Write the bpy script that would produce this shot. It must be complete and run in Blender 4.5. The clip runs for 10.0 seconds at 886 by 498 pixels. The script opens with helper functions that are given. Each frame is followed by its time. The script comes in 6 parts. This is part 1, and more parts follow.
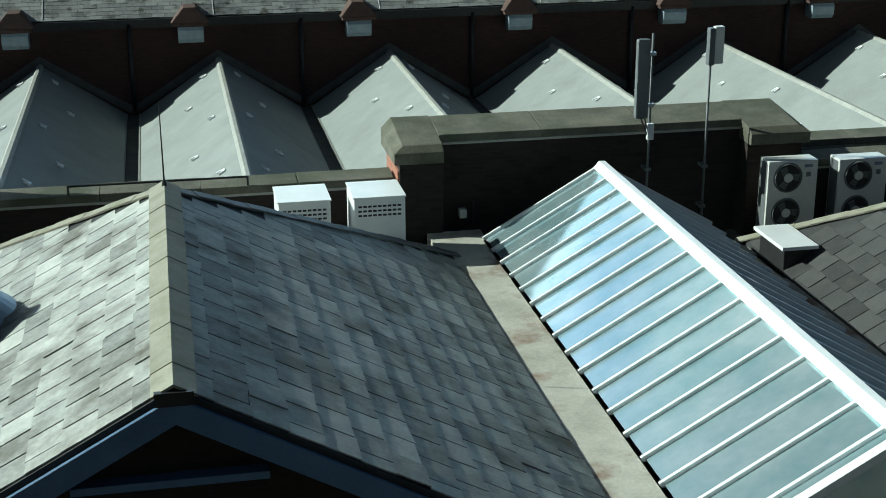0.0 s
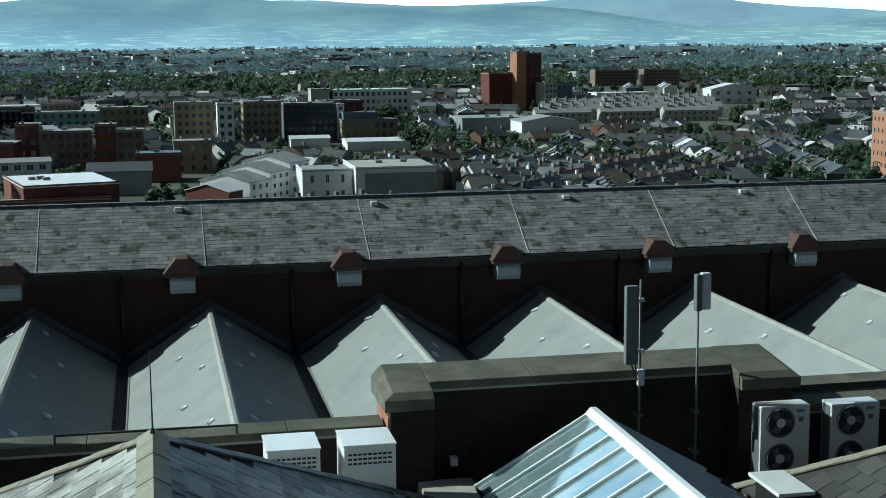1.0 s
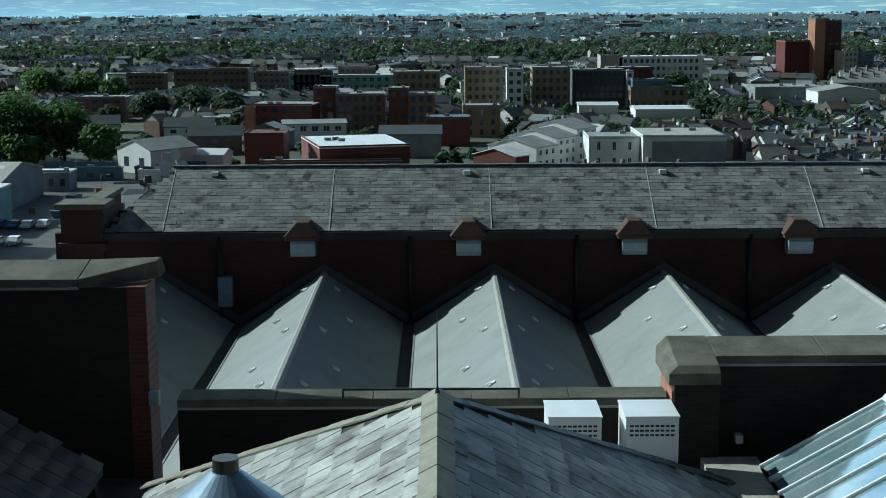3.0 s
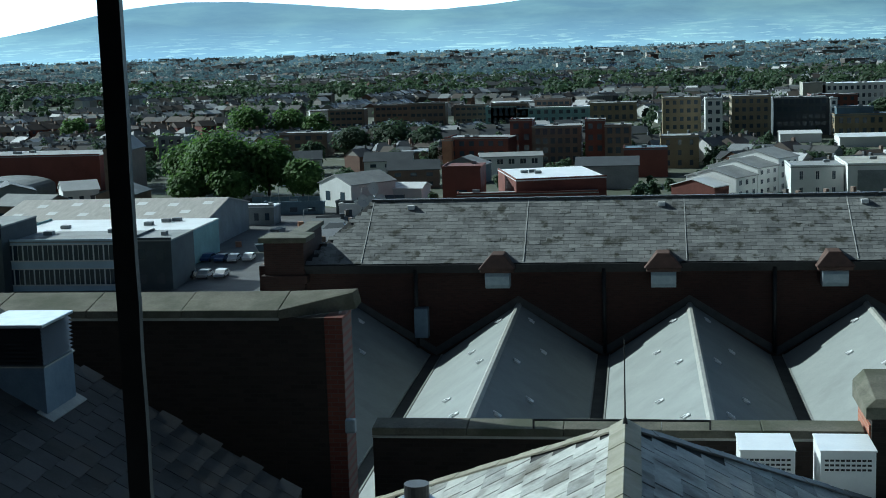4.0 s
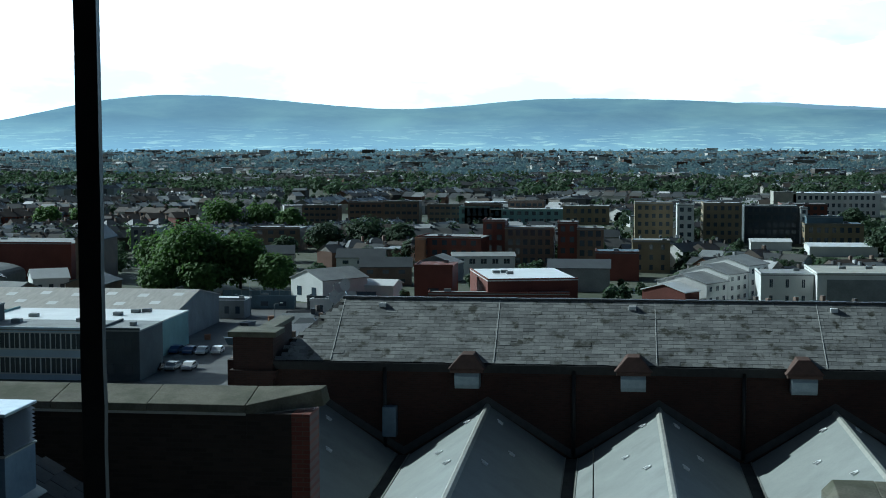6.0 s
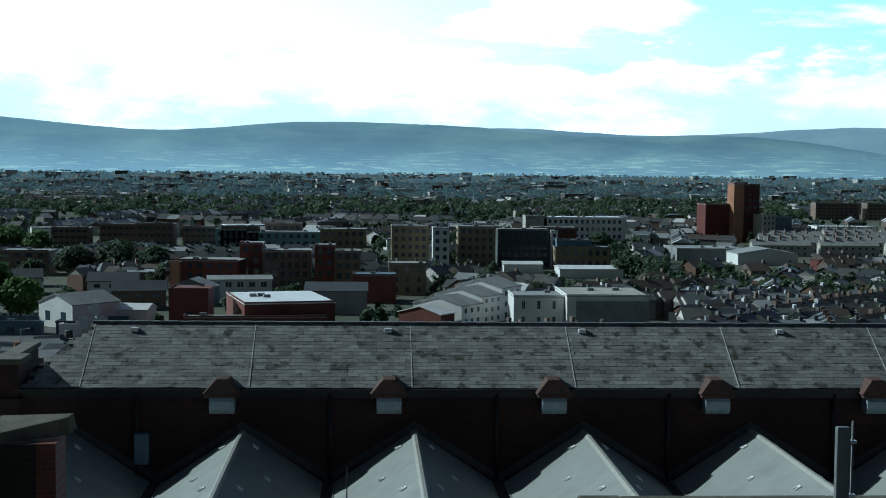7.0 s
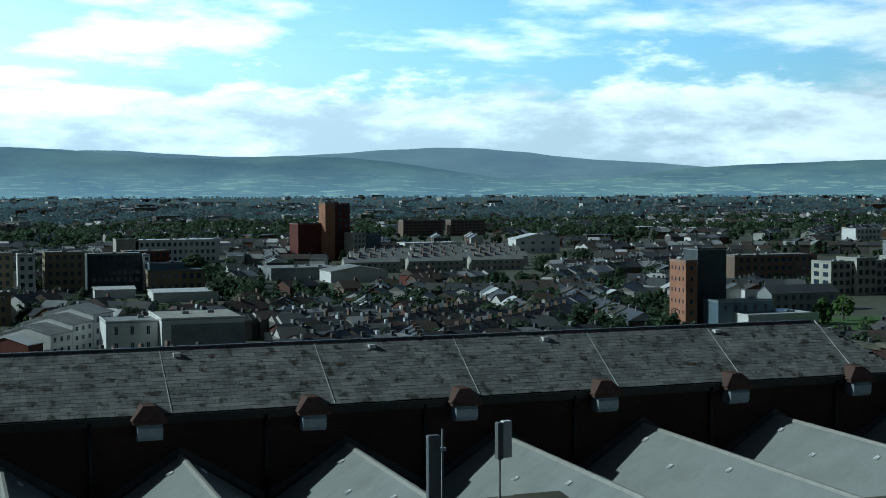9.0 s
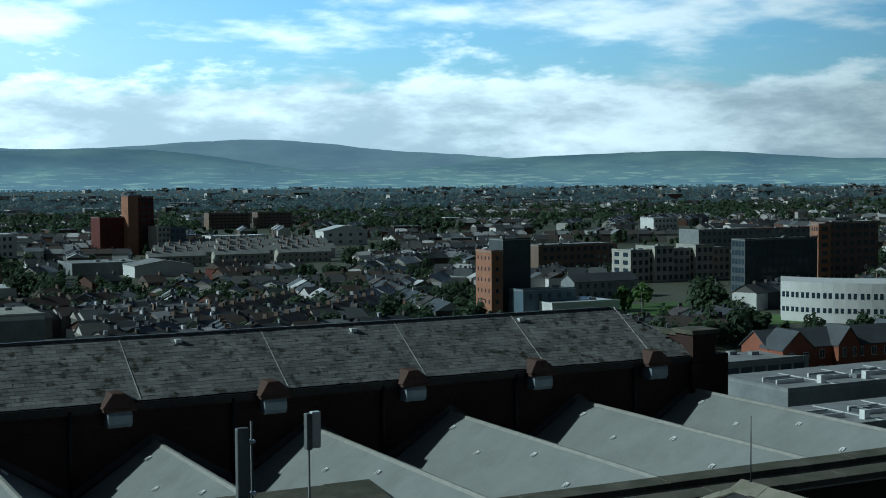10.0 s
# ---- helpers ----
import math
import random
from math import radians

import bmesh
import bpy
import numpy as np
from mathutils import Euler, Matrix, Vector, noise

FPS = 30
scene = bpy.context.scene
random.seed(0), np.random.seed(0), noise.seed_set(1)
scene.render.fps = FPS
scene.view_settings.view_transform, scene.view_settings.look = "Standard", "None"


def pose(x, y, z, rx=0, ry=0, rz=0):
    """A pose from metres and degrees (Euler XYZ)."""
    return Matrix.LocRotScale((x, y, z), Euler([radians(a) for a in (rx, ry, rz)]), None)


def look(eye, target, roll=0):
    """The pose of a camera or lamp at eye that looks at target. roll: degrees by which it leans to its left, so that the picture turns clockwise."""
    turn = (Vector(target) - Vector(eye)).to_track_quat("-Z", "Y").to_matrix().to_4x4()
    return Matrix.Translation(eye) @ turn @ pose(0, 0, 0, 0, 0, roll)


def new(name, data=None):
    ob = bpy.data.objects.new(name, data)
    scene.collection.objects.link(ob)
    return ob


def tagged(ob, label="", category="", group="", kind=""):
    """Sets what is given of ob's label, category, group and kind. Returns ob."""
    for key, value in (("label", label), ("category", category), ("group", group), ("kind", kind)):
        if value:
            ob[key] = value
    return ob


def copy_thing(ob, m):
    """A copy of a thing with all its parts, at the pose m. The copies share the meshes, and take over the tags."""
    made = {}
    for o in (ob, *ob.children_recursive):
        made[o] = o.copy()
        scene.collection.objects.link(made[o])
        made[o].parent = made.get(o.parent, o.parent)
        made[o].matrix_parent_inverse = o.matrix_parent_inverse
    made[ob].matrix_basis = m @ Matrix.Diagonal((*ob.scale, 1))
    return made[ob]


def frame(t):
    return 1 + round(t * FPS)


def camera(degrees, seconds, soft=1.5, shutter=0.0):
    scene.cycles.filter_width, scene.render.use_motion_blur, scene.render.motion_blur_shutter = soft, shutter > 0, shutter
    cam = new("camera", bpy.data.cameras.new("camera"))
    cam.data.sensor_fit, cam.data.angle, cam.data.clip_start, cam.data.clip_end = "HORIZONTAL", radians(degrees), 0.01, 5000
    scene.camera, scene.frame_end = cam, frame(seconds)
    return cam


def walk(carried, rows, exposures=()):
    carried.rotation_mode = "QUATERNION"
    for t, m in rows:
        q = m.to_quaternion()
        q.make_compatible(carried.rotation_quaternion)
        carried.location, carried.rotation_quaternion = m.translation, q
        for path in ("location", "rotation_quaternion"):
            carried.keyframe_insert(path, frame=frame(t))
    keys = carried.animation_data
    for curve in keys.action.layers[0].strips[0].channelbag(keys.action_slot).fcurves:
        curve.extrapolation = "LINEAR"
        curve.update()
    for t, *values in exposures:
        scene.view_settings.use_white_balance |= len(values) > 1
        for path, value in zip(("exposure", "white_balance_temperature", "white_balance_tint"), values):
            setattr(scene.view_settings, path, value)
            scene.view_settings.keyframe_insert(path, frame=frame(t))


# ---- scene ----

cam = camera(35.050, 10.0, soft=0.95)
# seconds, place, then turn to the left, tilt upwards and lean, in degrees
ROWS = [
    (0.0, -0.049, -0.028, 40.055, -11.246, -18.932, -0.225),
    (0.2, -0.028, 0.030, 40.024, -11.396, -15.760, 0.252),
    (0.5, -0.012, 0.078, 40.023, -11.435, -13.102, -0.653),
    (1.0, -0.066, -0.019, 40.003, -11.753, -8.755, -0.434),
    (1.5, -0.105, -0.113, 39.988, -11.665, -6.830, 0.668),
    (2.0, -0.093, 0.031, 39.954, -9.554, -7.972, 1.089),
    (2.5, -0.102, 0.151, 39.957, -5.155, -10.006, 0.399),
    (3.0, -0.111, 0.216, 39.958, -0.061, -10.034, -0.323),
    (3.2, -0.108, 0.169, 39.970, 1.972, -9.726, -0.670),
    (4.3, 0.045, -0.136, 40.002, 9.504, -8.110, -1.825),
    (4.5, 0.039, -0.159, 39.997, 10.210, -7.731, -1.679),
    (5.0, -0.033, 0.008, 39.991, 11.210, -6.808, -1.402),
    (5.2, -0.050, 0.053, 39.992, 11.579, -6.281, -1.333),
    (6.3, 0.030, -0.065, 40.009, 3.644, -4.124, 0.319),
    (6.5, 0.039, -0.069, 40.003, 1.499, -3.886, 0.422),
    (7.0, 0.056, -0.040, 40.012, -3.084, -3.605, 0.568),
    (7.5, 0.083, -0.007, 40.011, -7.057, -3.573, 0.387),
    (8.0, 0.108, 0.055, 39.999, -11.042, -3.455, 0.043),
    (8.5, 0.148, 0.127, 39.993, -15.159, -2.985, -0.168),
    (9.0, 0.121, 0.055, 39.989, -19.567, -2.692, -0.186),
    (9.5, 0.060, -0.156, 40.008, -23.820, -2.852, -0.241),
    (10.0, 0.024, -0.216, 40.008, -27.417, -3.066, -0.426),
]
walk(cam, [(t, pose(x, y, z, 90 + up, 0, left) @ pose(0, 0, 0, 0, 0, lean)) for t, x, y, z, left, up, lean in ROWS],
     [(0.0, 0.15, 5750, -11.0), (0.5, 0.0, 5700, -11.0), (1.0, -0.15, 5500, -9.0), (2.5, -0.25, 5350, -8.0), (4.5, 0.0, 5250, -7.0), (6.5, -0.48, 5200, -7.0), (7.5, -0.85, 5200, -8.0), (9.0, -1.1, 5200, -9.0), (10.0, -1.25, 5200, -10.0)])

# ---- sky and sun ----
SUN = Vector((-1.46, 0.46, 0.88)).normalized()
sun_el = math.asin(SUN.z)
sun_az = math.atan2(SUN.x, SUN.y)
world = bpy.data.worlds.new("sky")
scene.world = world
world.use_nodes = True
wt = world.node_tree
wt.nodes.clear()


def wnode(kind, **kw):
    n = wt.nodes.new(kind)
    for key, value in kw.items():
        n.inputs[key].default_value = value
    return n


sky = wnode("ShaderNodeTexSky")
sky.sky_type = "NISHITA"
sky.sun_disc = False
sky.sun_elevation = sun_el
sky.sun_rotation = sun_az
sky.altitude = 50
sky.air_density, sky.dust_density, sky.ozone_density = 1.0, 1.2, 2.0
geo = wnode("ShaderNodeTexCoord")
sep = wnode("ShaderNodeSeparateXYZ")
wt.links.new(geo.outputs["Generated"], sep.inputs[0])


def wmath(op, a, b=None, clamp=False):
    n = wt.nodes.new("ShaderNodeMath")
    n.operation, n.use_clamp = op, clamp
    for k, v in enumerate((a, b)):
        if v is None:
            continue
        if isinstance(v, (int, float)):
            n.inputs[k].default_value = v
        else:
            wt.links.new(v, n.inputs[k])
    return n.outputs[0]


def wramp(value, lo, hi):
    n = wt.nodes.new("ShaderNodeMapRange")
    n.interpolation_type = "SMOOTHSTEP"
    wt.links.new(value, n.inputs[0])
    n.inputs[1].default_value, n.inputs[2].default_value = lo, hi
    return n.outputs[0]


# clouds: a low bank, scattered puffs higher up, and a bright veil towards the sun
height = wmath("MAXIMUM", sep.outputs[2], 0.0)
over = wmath("ADD", height, 0.16)
px, py = wmath("DIVIDE", sep.outputs[0], over), wmath("DIVIDE", sep.outputs[1], over)
comb = wnode("ShaderNodeCombineXYZ")
wt.links.new(px, comb.inputs[0])
wt.links.new(py, comb.inputs[1])
n1 = wnode("ShaderNodeTexNoise", Scale=1.5, Detail=9.0, Roughness=0.56)
wt.links.new(comb.outputs[0], n1.inputs["Vector"])
side = wramp(sep.outputs[0], 0.45, -0.25)
puff = wmath("MULTIPLY", wramp(wmath("ADD", n1.outputs[0], wmath("MULTIPLY", side, 0.13)), 0.5, 0.66), wramp(height, 0.8, 0.5))
stretch = wnode("ShaderNodeCombineXYZ")
wt.links.new(wmath("MULTIPLY", sep.outputs[0], 7.0), stretch.inputs[0])
wt.links.new(wmath("MULTIPLY", sep.outputs[1], 7.0), stretch.inputs[1])
wt.links.new(wmath("MULTIPLY", sep.outputs[2], 22.0), stretch.inputs[2])
n2 = wnode("ShaderNodeTexNoise", Scale=1.3, Detail=10.0, Roughness=0.6)
wt.links.new(stretch.outputs[0], n2.inputs["Vector"])
bank = wramp(wmath("ADD", n2.outputs[0], wmath("MULTIPLY", wramp(height, 0.085, 0.035), 0.42)), 0.58, 0.72)
veil = wmath("MULTIPLY", side, wramp(height, 0.3, 0.05))
cloud = wmath("MAXIMUM", wmath("MAXIMUM", puff, bank), wmath("MULTIPLY", veil, 0.75))
dot = wnode("ShaderNodeVectorMath")
dot.operation = "DOT_PRODUCT"
wt.links.new(geo.outputs["Generated"], dot.inputs[0])
dot.inputs[1].default_value = SUN
glare = wramp(dot.outputs["Value"], 0.5, 0.97)
shade = wnode("ShaderNodeMix")
shade.data_type = "RGBA"
wt.links.new(wramp(wmath("ADD", n2.outputs[0], wmath("MULTIPLY", wramp(height, 0.03, 0.1), 0.25)), 0.42, 0.72), shade.inputs[0])
shade.inputs[6].default_value = (6.6, 7.3, 8.0, 1)
shade.inputs[7].default_value = (14.0, 14.2, 14.4, 1)
blue = wnode("ShaderNodeMix")
blue.data_type, blue.blend_type = "RGBA", "MULTIPLY"
blue.inputs[0].default_value = 1.0
blue.inputs[7].default_value = (1.5, 1.85, 2.2, 1)
wt.links.new(sky.outputs[0], blue.inputs[6])
mix = wnode("ShaderNodeMix")
mix.data_type = "RGBA"
wt.links.new(wmath("MULTIPLY", wmath("MAXIMUM", cloud, glare), 0.95), mix.inputs[0])
wt.links.new(blue.outputs[2], mix.inputs[6])
wt.links.new(shade.outputs[2], mix.inputs[7])
# brighter low down on the side of the sun, deep and dim overhead and behind
ahead = wmath("MULTIPLY", wramp(wmath("ADD", sep.outputs[1], wmath("MULTIPLY", sep.outputs[0], -0.3)), 0.1, 0.95), wramp(height, 0.6, 0.15))
gain = wmath("ADD", wmath("MULTIPLY", ahead, 4.6), 0.21)
back = wnode("ShaderNodeBackground")
wt.links.new(wmath("MULTIPLY", gain, 0.045), back.inputs["Strength"])
wout = wnode("ShaderNodeOutputWorld")
wt.links.new(mix.outputs[2], back.inputs[0])
wt.links.new(back.outputs[0], wout.inputs[0])
lamp = bpy.data.lights.new("sun", "SUN")
lamp.energy, lamp.angle, lamp.color = 5.0, radians(0.5), (1.0, 0.95, 0.86)
sun = new("sun", lamp)
sun.matrix_world = look((0, 0, 120), Vector((0, 0, 120)) - SUN)


# ---- materials ----
def material(name, low, high, scale=3.0, fine=40.0, rough=0.8, bump=0.3, metal=0.0, vary=0.0, relief=0.01, spec=0.5, stretched=(1, 1, 1), stain=None, ramp=None):
    """A surface between two colours: blotches, fine grain, relief, and a change from piece to piece."""
    m = bpy.data.materials.new(name)
    m.use_nodes = True
    t = m.node_tree
    b = t.nodes["Principled BSDF"]

    def node(kind, **kw):
        n = t.nodes.new(kind)
        for key, value in kw.items():
            n.inputs[key].default_value = value
        return n

    def calc(op, a, c):
        n = node("ShaderNodeMath")
        n.operation = op
        for k, v in enumerate((a, c)):
            if isinstance(v, (int, float)):
                n.inputs[k].default_value = v
            else:
                t.links.new(v, n.inputs[k])
        return n.outputs[0]

    where = node("ShaderNodeNewGeometry")
    mapped = node("ShaderNodeMapping")
    mapped.inputs["Scale"].default_value = stretched
    t.links.new(where.outputs["Position"], mapped.inputs[0])
    big = node("ShaderNodeTexNoise", Scale=scale, Detail=5.0, Roughness=0.6)
    small = node("ShaderNodeTexNoise", Scale=fine, Detail=4.0, Roughness=0.65)
    t.links.new(mapped.outputs[0], big.inputs["Vector"])
    t.links.new(mapped.outputs[0], small.inputs["Vector"])
    f = calc("ADD", calc("MULTIPLY", big.outputs[0], 0.65), calc("MULTIPLY", small.outputs[0], 0.35))
    spread = node("ShaderNodeMapRange")
    t.links.new(f, spread.inputs[0])
    spread.inputs[1].default_value, spread.inputs[2].default_value = 0.33, 0.67
    value = spread.outputs[0]
    if vary or ramp:
        info = node("ShaderNodeObjectInfo")
        own = calc("FRACT", calc("ADD", where.outputs["Random Per Island"], info.outputs["Random"]), 0.0)
    if vary:
        value = calc("ADD", calc("MULTIPLY", value, 1.0 - vary), calc("MULTIPLY", own, vary))
    if ramp:
        r = node("ShaderNodeValToRGB")
        r.color_ramp.interpolation = "CONSTANT"
        els = r.color_ramp.elements
        els[0].position, els[0].color = 0.0, (*ramp[0], 1)
        els[1].position, els[1].color = 1.0 / len(ramp), (*ramp[1], 1)
        for k in range(2, len(ramp)):
            els.new(k / len(ramp)).color = (*ramp[k], 1)
        t.links.new(own, r.inputs[0])
        shade = node("ShaderNodeMix")
        shade.data_type, shade.blend_type = "RGBA", "MULTIPLY"
        shade.inputs[0].default_value = 1.0
        t.links.new(r.outputs[0], shade.inputs[6])
        grey = node("ShaderNodeMapRange")
        t.links.new(value, grey.inputs[0])
        grey.inputs[3].default_value, grey.inputs[4].default_value = 0.75, 1.1
        t.links.new(grey.outputs[0], shade.inputs[7])
        col = shade.outputs[2]
    else:
        mixc = node("ShaderNodeMix")
        mixc.data_type = "RGBA"
        t.links.new(value, mixc.inputs[0])
        mixc.inputs[6].default_value, mixc.inputs[7].default_value = (*low, 1), (*high, 1)
        col = mixc.outputs[2]
    if stain:
        colour, size, lo, hi = stain
        st = node("ShaderNodeTexNoise", Scale=size, Detail=6.0, Roughness=0.62)
        t.links.new(where.outputs["Position"], st.inputs["Vector"])
        cut = node("ShaderNodeMapRange")
        t.links.new(st.outputs[0], cut.inputs[0])
        cut.inputs[1].default_value, cut.inputs[2].default_value = lo, hi
        mixs = node("ShaderNodeMix")
        mixs.data_type = "RGBA"
        t.links.new(cut.outputs[0], mixs.inputs[0])
        t.links.new(col, mixs.inputs[6])
        mixs.inputs[7].default_value = (*colour, 1)
        col = mixs.outputs[2]
    t.links.new(col, b.inputs["Base Color"])
    b.inputs["Roughness"].default_value, b.inputs["Metallic"].default_value = rough, metal
    b.inputs["Specular IOR Level"].default_value = spec
    if bump:
        bp = node("ShaderNodeBump", Strength=bump, Distance=relief)
        t.links.new(f, bp.inputs["Height"])
        t.links.new(bp.outputs[0], b.inputs["Normal"])
    return m


def brick_material(name, a, c, mortar, wide=0.225, high=0.075, rough=0.9, along="X", dirt=None):
    m = material(name, a, c, 1.5, 30, rough, 0.4)
    t = m.node_tree
    b = t.nodes["Principled BSDF"]
    where = t.nodes.new("ShaderNodeNewGeometry")
    s = t.nodes.new("ShaderNodeSeparateXYZ")
    k = t.nodes.new("ShaderNodeCombineXYZ")
    t.links.new(where.outputs["Position"], s.inputs[0])
    t.links.new(s.outputs[along], k.inputs[0])
    t.links.new(s.outputs["Z"], k.inputs[1])
    br = t.nodes.new("ShaderNodeTexBrick")
    br.inputs["Scale"].default_value = 1.0
    br.inputs["Brick Width"].default_value, br.inputs["Row Height"].default_value = wide, high
    br.inputs["Mortar Size"].default_value, br.inputs["Bias"].default_value = 0.008, 0.0
    br.inputs["Color1"].default_value, br.inputs["Color2"].default_value, br.inputs["Mortar"].default_value = (*a, 1), (*c, 1), (*mortar, 1)
    t.links.new(k.outputs[0], br.inputs["Vector"])
    old = b.inputs["Base Color"].links[0].from_socket
    mixn = t.nodes.new("ShaderNodeMix")
    mixn.data_type = "RGBA"
    mixn.inputs[0].default_value = 0.7
    t.links.new(old, mixn.inputs[6])
    t.links.new(br.outputs[0], mixn.inputs[7])
    t.links.new(mixn.outputs[2], b.inputs["Base Color"])
    bp = t.nodes.new("ShaderNodeBump")
    bp.invert = True
    bp.inputs["Strength"].default_value, bp.inputs["Distance"].default_value = 0.6, 0.01
    t.links.new(br.outputs["Fac"], bp.inputs["Height"])
    t.links.new(b.inputs["Normal"].links[0].from_socket, bp.inputs["Normal"])
    t.links.new(bp.outputs[0], b.inputs["Normal"])
    return m


SLATE = material("slate", (0.13, 0.135, 0.13), (0.6, 0.605, 0.57), 3.4, 24, 0.8, 0.8, vary=0.5, relief=0.012, spec=0.25, stain=((0.1, 0.09, 0.07), 1.1, 0.5, 0.74))
SLATE_DARK = material("dark_slate", (0.03, 0.031, 0.032), (0.115, 0.112, 0.11), 2.2, 26, 0.85, 0.4, vary=0.6, relief=0.006, spec=0.2, stain=((0.1, 0.085, 0.07), 0.8, 0.55, 0.8))
SLATE_FAR = material("old_slate", (0.07, 0.073, 0.075), (0.4, 0.405, 0.39), 0.8, 9, 0.58, 0.35, vary=0.42, relief=0.006, spec=0.8, stain=((0.06, 0.06, 0.045), 1.9, 0.54, 0.64))
UNDER = material("roofing_felt", (0.03, 0.03, 0.032), (0.06, 0.06, 0.06), 3, 40, 0.95)
TILE = material("ridge_tile", (0.2, 0.19, 0.15), (0.36, 0.34, 0.27), 4, 40, 0.85, vary=0.3, stain=((0.2, 0.2, 0.13), 3.0, 0.5, 0.75))
STONE = material("weathered_coping", (0.07, 0.066, 0.05), (0.2, 0.19, 0.145), 1.6, 26, 0.92, 0.7, stain=((0.075, 0.08, 0.05), 1.1, 0.46, 0.66), vary=0.08, relief=0.02)
# warehouse brick: the shade on its front is put into a darkened red
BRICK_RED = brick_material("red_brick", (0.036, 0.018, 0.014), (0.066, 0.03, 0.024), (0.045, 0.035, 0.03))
# parapet and gable brick, coloured near black to carry the shade on them
BRICK_DARK = brick_material("shade_darkened_brick", (0.014, 0.011, 0.009), (0.036, 0.025, 0.02), (0.026, 0.022, 0.019))
# the same walls' end faces: sunlight painted in as a bright orange brick
BRICK_SIDE = brick_material("sunlit_orange_brick", (0.3, 0.1, 0.06), (0.42, 0.17, 0.1), (0.3, 0.25, 0.2), along="Y")
MEMBRANE = material("roof_membrane", (0.255, 0.272, 0.265), (0.325, 0.343, 0.333), 0.8, 12, 0.8, 0.15, spec=0.25, relief=0.004, stain=((0.22, 0.232, 0.225), 0.5, 0.55, 0.8))
FLASH = material("lead_flashing", (0.27, 0.27, 0.25), (0.42, 0.42, 0.38), 3, 30, 0.6, 0.3)
DARKLEAD = material("dark_lead", (0.04, 0.042, 0.045), (0.08, 0.082, 0.085), 3, 30, 0.6, 0.3)
CONCRETE = material("stained_concrete", (0.36, 0.34, 0.29), (0.6, 0.57, 0.5), 1.6, 24, 0.88, 0.4, stain=((0.22, 0.13, 0.08), 0.9, 0.52, 0.66))
DECK = material("asphalt_deck", (0.04, 0.04, 0.038), (0.1, 0.1, 0.09), 1.2, 30, 0.9, 0.4)
WHITE = material("white_paint", (0.74, 0.75, 0.76), (0.85, 0.86, 0.86), 2, 20, 0.4, 0.05)
OFFWHITE = material("enamelled_steel", (0.6, 0.6, 0.57), (0.7, 0.7, 0.67), 3, 25, 0.4, 0.05)
GALV = material("galvanised_steel", (0.42, 0.46, 0.5), (0.6, 0.64, 0.68), 5, 60, 0.38, 0.1, metal=0.7)
BLUEMETAL = material("blue_grey_sheet", (0.12, 0.17, 0.24), (0.2, 0.27, 0.35), 4, 40, 0.45, 0.1, metal=0.3)
BARGE = material("blue_barge_paint", (0.07, 0.13, 0.24), (0.12, 0.2, 0.34), 3, 40, 0.5, 0.1)
BLACK = material("black_metal", (0.012, 0.012, 0.013), (0.03, 0.03, 0.032), 5, 40, 0.5, 0.1)
GREYPLASTIC = material("grey_plastic", (0.1, 0.11, 0.115), (0.16, 0.17, 0.175), 3, 40, 0.5, 0.05)
TERRA = material("hood_tile", (0.05, 0.03, 0.025), (0.115, 0.065, 0.05), 4, 40, 0.8, vary=0.3)
DUCT = material("dull_duct_metal", (0.24, 0.3, 0.35), (0.36, 0.42, 0.47), 5, 50, 0.5, 0.1, metal=0.2)
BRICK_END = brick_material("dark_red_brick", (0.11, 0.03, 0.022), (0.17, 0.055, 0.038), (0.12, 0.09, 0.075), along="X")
GLASS = bpy.data.materials.new("roof_glass")
GLASS.use_nodes = True
gb = GLASS.node_tree.nodes["Principled BSDF"]
gt = GLASS.node_tree
gn = gt.nodes.new("ShaderNodeTexNoise")
gn.inputs["Scale"].default_value, gn.inputs["Detail"].default_value, gn.inputs["Roughness"].default_value = 1.3, 7, 0.65
gw = gt.nodes.new("ShaderNodeNewGeometry")
gt.links.new(gw.outputs["Position"], gn.inputs["Vector"])
gr = gt.nodes.new("ShaderNodeValToRGB")
gr.color_ramp.elements[0].position, gr.color_ramp.elements[0].color = 0.35, (0.42, 0.6, 0.64, 1)
gr.color_ramp.elements[1].position, gr.color_ramp.elements[1].color = 0.7, (0.72, 0.82, 0.84, 1)
gt.links.new(gn.outputs[0], gr.inputs[0])
gt.links.new(gr.outputs[0], gb.inputs["Base Color"])
gb.inputs["Metallic"].default_value = 0.65
gb.inputs["Roughness"].default_value = 0.1
gb.inputs["IOR"].default_value = 1.8
gb.inputs["Specular IOR Level"].default_value = 1.0


